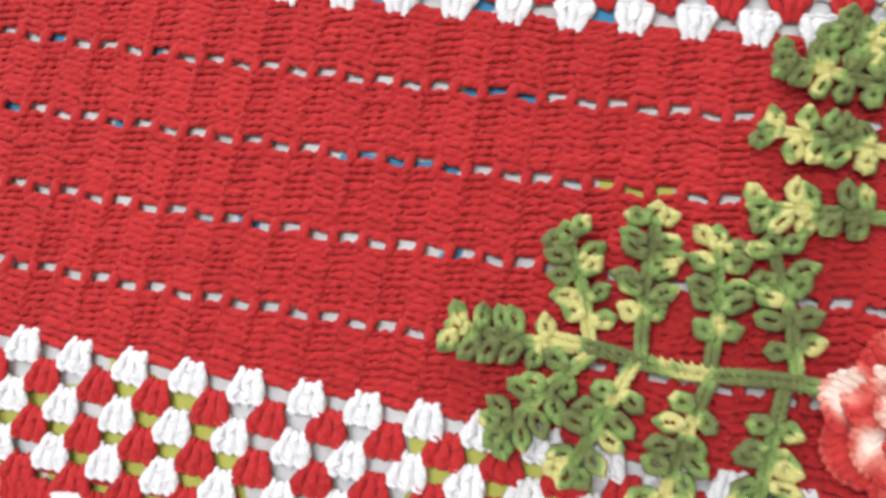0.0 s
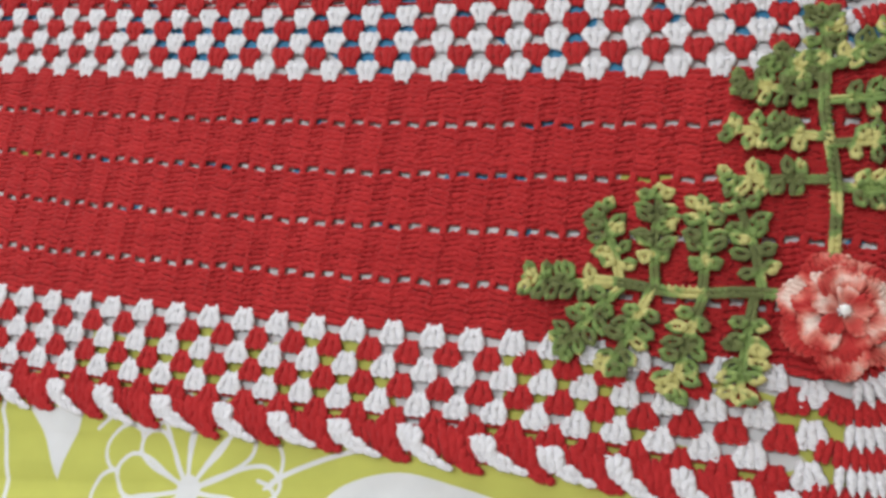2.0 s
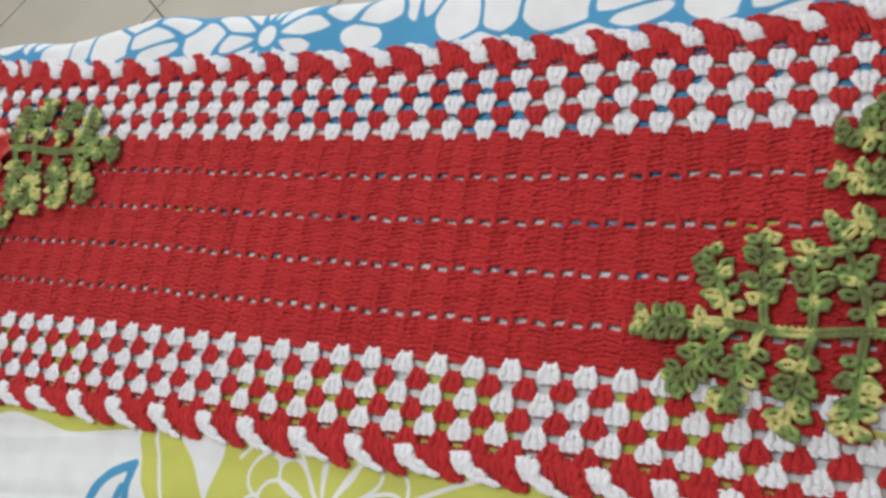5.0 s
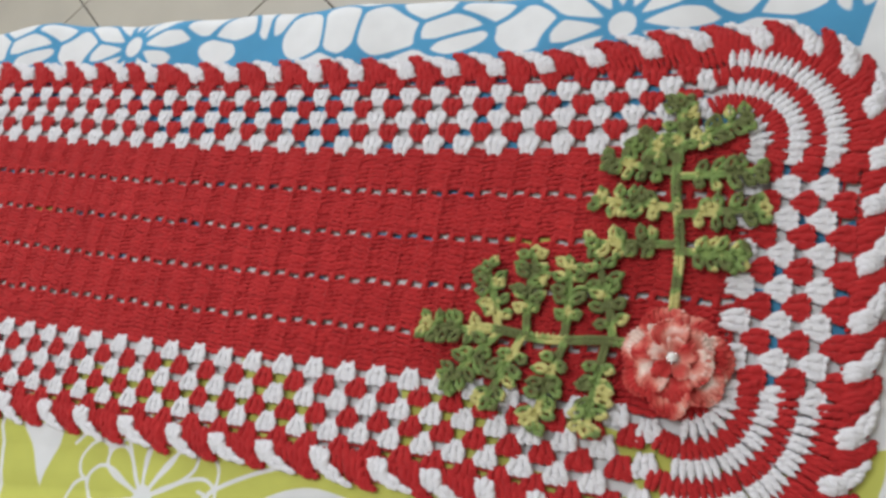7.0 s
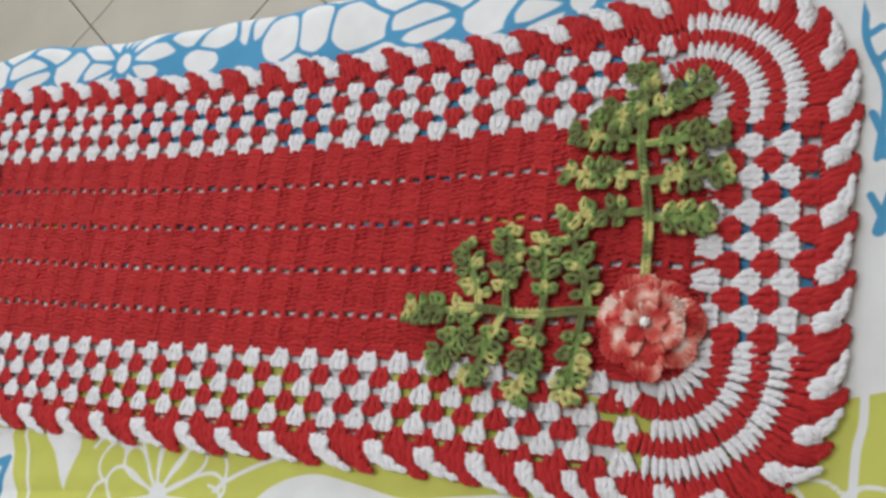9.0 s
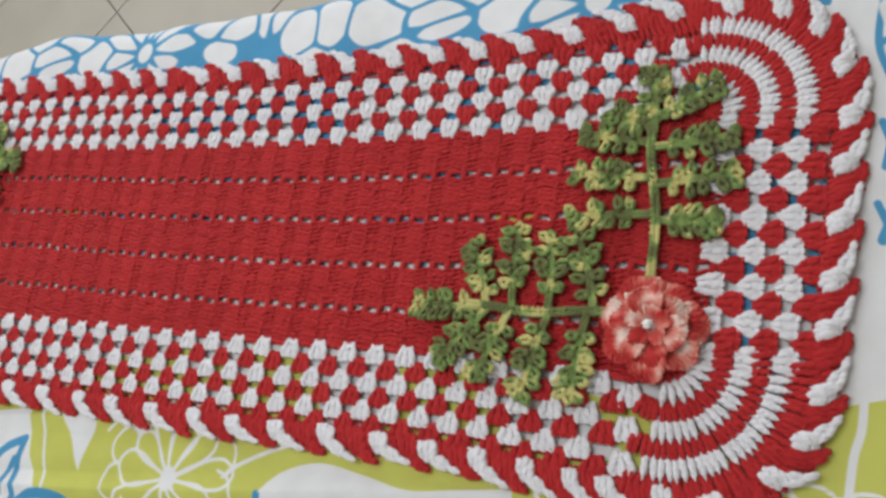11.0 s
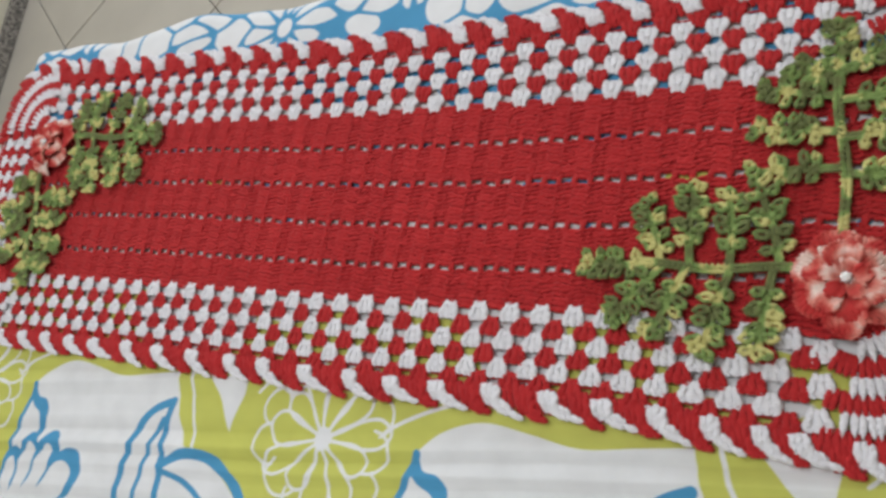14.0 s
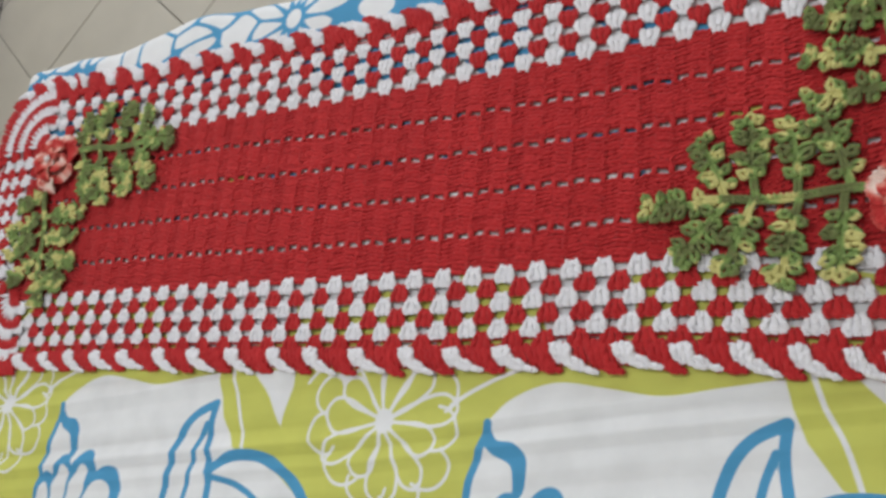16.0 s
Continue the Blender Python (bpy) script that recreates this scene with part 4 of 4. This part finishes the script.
SPRIG_D = (0.185, [(0.045, 0.063, 0.075), (0.078, 0.097, 0.063), (0.108, 0.136, 0.065), (0.135, 0.164, 0.045), (0.100, 0.132, -0.058), (0.070, 0.090, -0.066), (0.040, 0.054, -0.068), (0.010, 0.014, -0.051)])


def leaflet_mesh(u0, u1, v1, seed):
    """A twisted stem with small picot loops crowded along both sides."""
    q = random.Random(seed)
    b = Build()
    a, c = Vector((u0, 0, 0)), Vector((u1, v1, 0))
    d = (c - a)
    length = d.length
    d.normalize()
    s = Vector((-d.y, d.x, 0))
    z = Vector((0, 0, 0.0040))
    stem_end = a + d * (length - 0.009)
    bow = q.uniform(-0.003, 0.003)
    for off in (-0.0017, 0.0017):
        b.twist([a + s * off + z, a + d * length * 0.45 + s * (off + bow) + z * 1.25, stem_end + s * (off * 0.8) + z * 1.15], [0.0022, 0.0022, 0.0019], length / 0.009, q.uniform(0, 6), 6, max(10, int(length / 0.0024)))
    n = 6 if length > 0.078 else 5
    for i in range(n):
        at = length * (0.24 + 0.65 * i / (n - 1))
        for sg in (-1, 1):
            tilt = s * sg * 0.9 + d * (0.45 + q.uniform(-0.45, 0.35))
            tilt.normalize()
            reach = (0.0088 if i < n - 1 else 0.0072) + q.uniform(-0.0012, 0.0012)
            if i == 0:
                reach *= 0.85
            cen = a + d * (at + q.uniform(-0.0022, 0.0022)) + s * bow * 0.6 + tilt * (reach + 0.0006)
            across = Vector((-tilt.y, tilt.x, 0))
            b.ring(cen + Vector((0, 0, 0.0044 + q.uniform(-0.0008, 0.0028))), tilt * (reach * 0.60), across * q.uniform(0.0024, 0.0032), q.uniform(0.0027, 0.0031), 18, 6, 0.0014, q.choice((4, 5, 6)))
    b.ring(c - d * 0.0045 + Vector((0, 0, 0.0054)), d * 0.0046, s * 0.0036, 0.0025, 18, 6, 0.0008, 5)
    return b.mesh("leaflet", GREEN)


def sprig(runner, shape, m, seed, label):
    length, leaves = shape
    b = Build()
    q = random.Random(seed)
    us = np.linspace(-0.004, length - 0.055, 9)
    bend = [0.0025 * math.sin(i * 0.9 + seed) for i in range(9)]
    for off in (-0.0020, 0.0020):
        b.twist([(u, w + off, 0.0042 + 0.0006 * math.sin(i)) for i, (u, w) in enumerate(zip(us, bend))], 0.0023, length / 0.010, off * 900, 6, 60)
    for i in range(26):
        u = -0.004 + (length - 0.055) * i / 26
        b.tube([(u, -0.0032, 0.0045), (u + 0.002, 0, 0.0066), (u + 0.004, 0.0032, 0.0045)], [0.0007, 0.0012, 0.0007], 5)
    holder = part("leaf_sprig", b.mesh("leaf_sprig", GREEN), runner, m, label)
    for i, (u0, u1, v1) in enumerate(leaves):
        part("leaflet", leaflet_mesh(u0, u1, v1, seed * 20 + i), holder)
    part("leaflet", leaflet_mesh(length - 0.066, length, 0.0, seed * 20 + 19), holder)


def petal_mesh(length, width, lift, curl, seed):
    """A cupped crochet petal: trebles fan out over a closed ground and end in a scalloped rim."""
    q = random.Random(seed)
    ph = q.uniform(0, 6.28)

    def at(u, v):
        reach = length * (1 - 0.30 * u * u)
        side = width * 0.5 * u * (0.30 + 0.70 * math.sin(min(1.0, v * 1.15) * math.pi / 2))
        z = lift * math.sin(v * math.pi * 0.60) + curl * u * u * v * v + 0.0024 * math.sin(u * 3.6 + ph) * v * v - curl * 0.8 * max(0.0, v - 0.7) * 3.0
        return Vector((reach * v, side, z))

    b = Build()
    us, vs = np.linspace(-1, 1, 11), np.linspace(0, 0.97, 8)
    b.sheet([[at(u, v) + Vector((0, 0, 0.0006)) for u in us] for v in vs])
    b.sheet([[at(u, v) - Vector((0, 0, 0.0014)) for u in reversed(us)] for v in vs])
    n = 9 if width > 0.025 else 7 if width > 0.015 else 5
    for i in range(n):
        u = -1 + 2 * i / (n - 1)
        r = width / n * 0.60 * q.uniform(0.9, 1.1)
        tip = q.uniform(0.96, 1.06)
        b.twist([at(u, 0.0), at(u, 0.3), at(u * 1.0, 0.6), at(u, 0.85), at(u, tip)], [r * 0.55, r * 0.8, r, r * 1.1, r * 0.85], q.uniform(1.2, 2.0), q.uniform(0, 6.28), 6, 12, 0.85)
    # chain loops on the rim
    for i in range(n - 1):
        u = -1 + 2 * (i + 0.5) / (n - 1)
        c = at(u, 1.0)
        e = (at(u + 0.9 / n, 1.0) - at(u - 0.9 / n, 1.0)) * 0.55
        b.tube([c - e, c + Vector((0.0008, 0, 0.0010)), c + e], [0.0011, 0.0018, 0.0011], 5)
    return b.mesh("petal", CORAL)


def flower(runner, x, y, size, seed):
    b = Build()
    n = 28
    for i in range(n):
        a = 2 * math.pi * i / n
        b.tube([(0.004 * math.cos(a), 0.004 * math.sin(a), 0.004), (0.015 * math.cos(a), 0.015 * math.sin(a), 0.005), (0.026 * math.cos(a), 0.026 * math.sin(a), 0.004)], [0.0015, 0.0022, 0.0024], 6)
    holder = part("flower", b.mesh("flower", CORAL), runner, Matrix.Translation(warp((x, y, LIE + 0.004))) @ Matrix.Diagonal((size, size, size, 1)), "coral, red and cream crochet flower with layered petals")
    q = random.Random(seed)
    for count, r0, ln, wd, z, lift, curl, off in ((7, 0.012, 0.028, 0.031, 0.004, 0.008, 0.006, 12), (6, 0.006, 0.024, 0.025, 0.010, 0.010, 0.007, 40), (5, 0.003, 0.016, 0.012, 0.015, 0.006, 0.004, 20)):
        for i in range(count):
            a = off + 360 * i / count + q.uniform(-6, 6)
            k = q.uniform(0.93, 1.08)
            me = petal_mesh(ln * k, wd * q.uniform(0.92, 1.1), lift * q.uniform(0.8, 1.2), curl * q.uniform(0.6, 1.4), seed * 50 + i + count * 9)
            m = pose(0, 0, z + q.uniform(-0.001, 0.001), 0, 0, a) @ pose(r0, 0, 0, q.uniform(-14, 14), q.uniform(-9, 8), 0)
            part("petal", me, holder, m)
    bm = bmesh.new()
    bmesh.ops.create_uvsphere(bm, u_segments=16, v_segments=10, radius=0.0036)
    me = bpy.data.meshes.new("pearl")
    bm.to_mesh(me)
    bm.free()
    me.polygons.foreach_set("use_smooth", [True] * len(me.polygons))
    me.materials.append(PEARL)
    part("pearl", me, holder, pose(0, 0, 0.0235), "small white pearl bead")
    b = Build()
    for i in range(8):
        a = 2 * math.pi * i / 8
        b.tube([(0, 0, 0.0205), (0.0038 * math.cos(a), 0.0038 * math.sin(a), 0.0212), (0.0050 * math.cos(a), 0.0050 * math.sin(a), 0.0220)], [0.0008, 0.0012, 0.0006], 5)
    part("bead_cap", b.mesh("bead_cap", SILVER), holder, None, "silver bead cap")


def table_runner():
    runner = tagged(new("table_runner"), "red and white crocheted runner with two flowers on printed cloth", "table runner")
    centre_panel(runner)
    borders(runner)
    corner(runner, 0.698, -0.1175, -94, -7)
    corner(runner, 0.697, 0.094, -2, 92)
    corner(runner, -0.477, 0.0960, 88, 182)
    corner(runner, -0.480, -0.1300, 178, 272)
    edging(runner)
    tall = LIE + 0.0065
    sprig(runner, SPRIG_A, Matrix.Translation((0.634, -0.085, tall)) @ pose(0, 0, 0, 0, 0, 180) @ Matrix.Diagonal((1, -1, 1, 1)), 1, "variegated green and yellow crochet sprig with looped leaflets")
    sprig(runner, SPRIG_B, Matrix.Translation((0.674, -0.049, tall)) @ pose(0, 0, 0, 0, 0, 95), 2, "variegated green and yellow crochet sprig with looped leaflets")
    sprig(runner, SPRIG_C, Matrix.Translation((-0.396, 0.083, tall)) @ pose(0, 0, 0, 0, 0, -2) @ Matrix.Diagonal((1.1, -1.1, 1, 1)), 3, "variegated green and yellow crochet sprig with looped leaflets")
    sprig(runner, SPRIG_D, Matrix.Translation((-0.449, 0.028, tall)) @ pose(0, 0, 0, 0, 0, -78) @ Matrix.Diagonal((1.0, 1.14, 1, 1)), 4, "variegated green and yellow crochet sprig with looped leaflets")
    flower(runner, 0.683, -0.098, 1.06, 1)
    flower(runner, -0.431, 0.059, 1.10, 2)


table_runner()
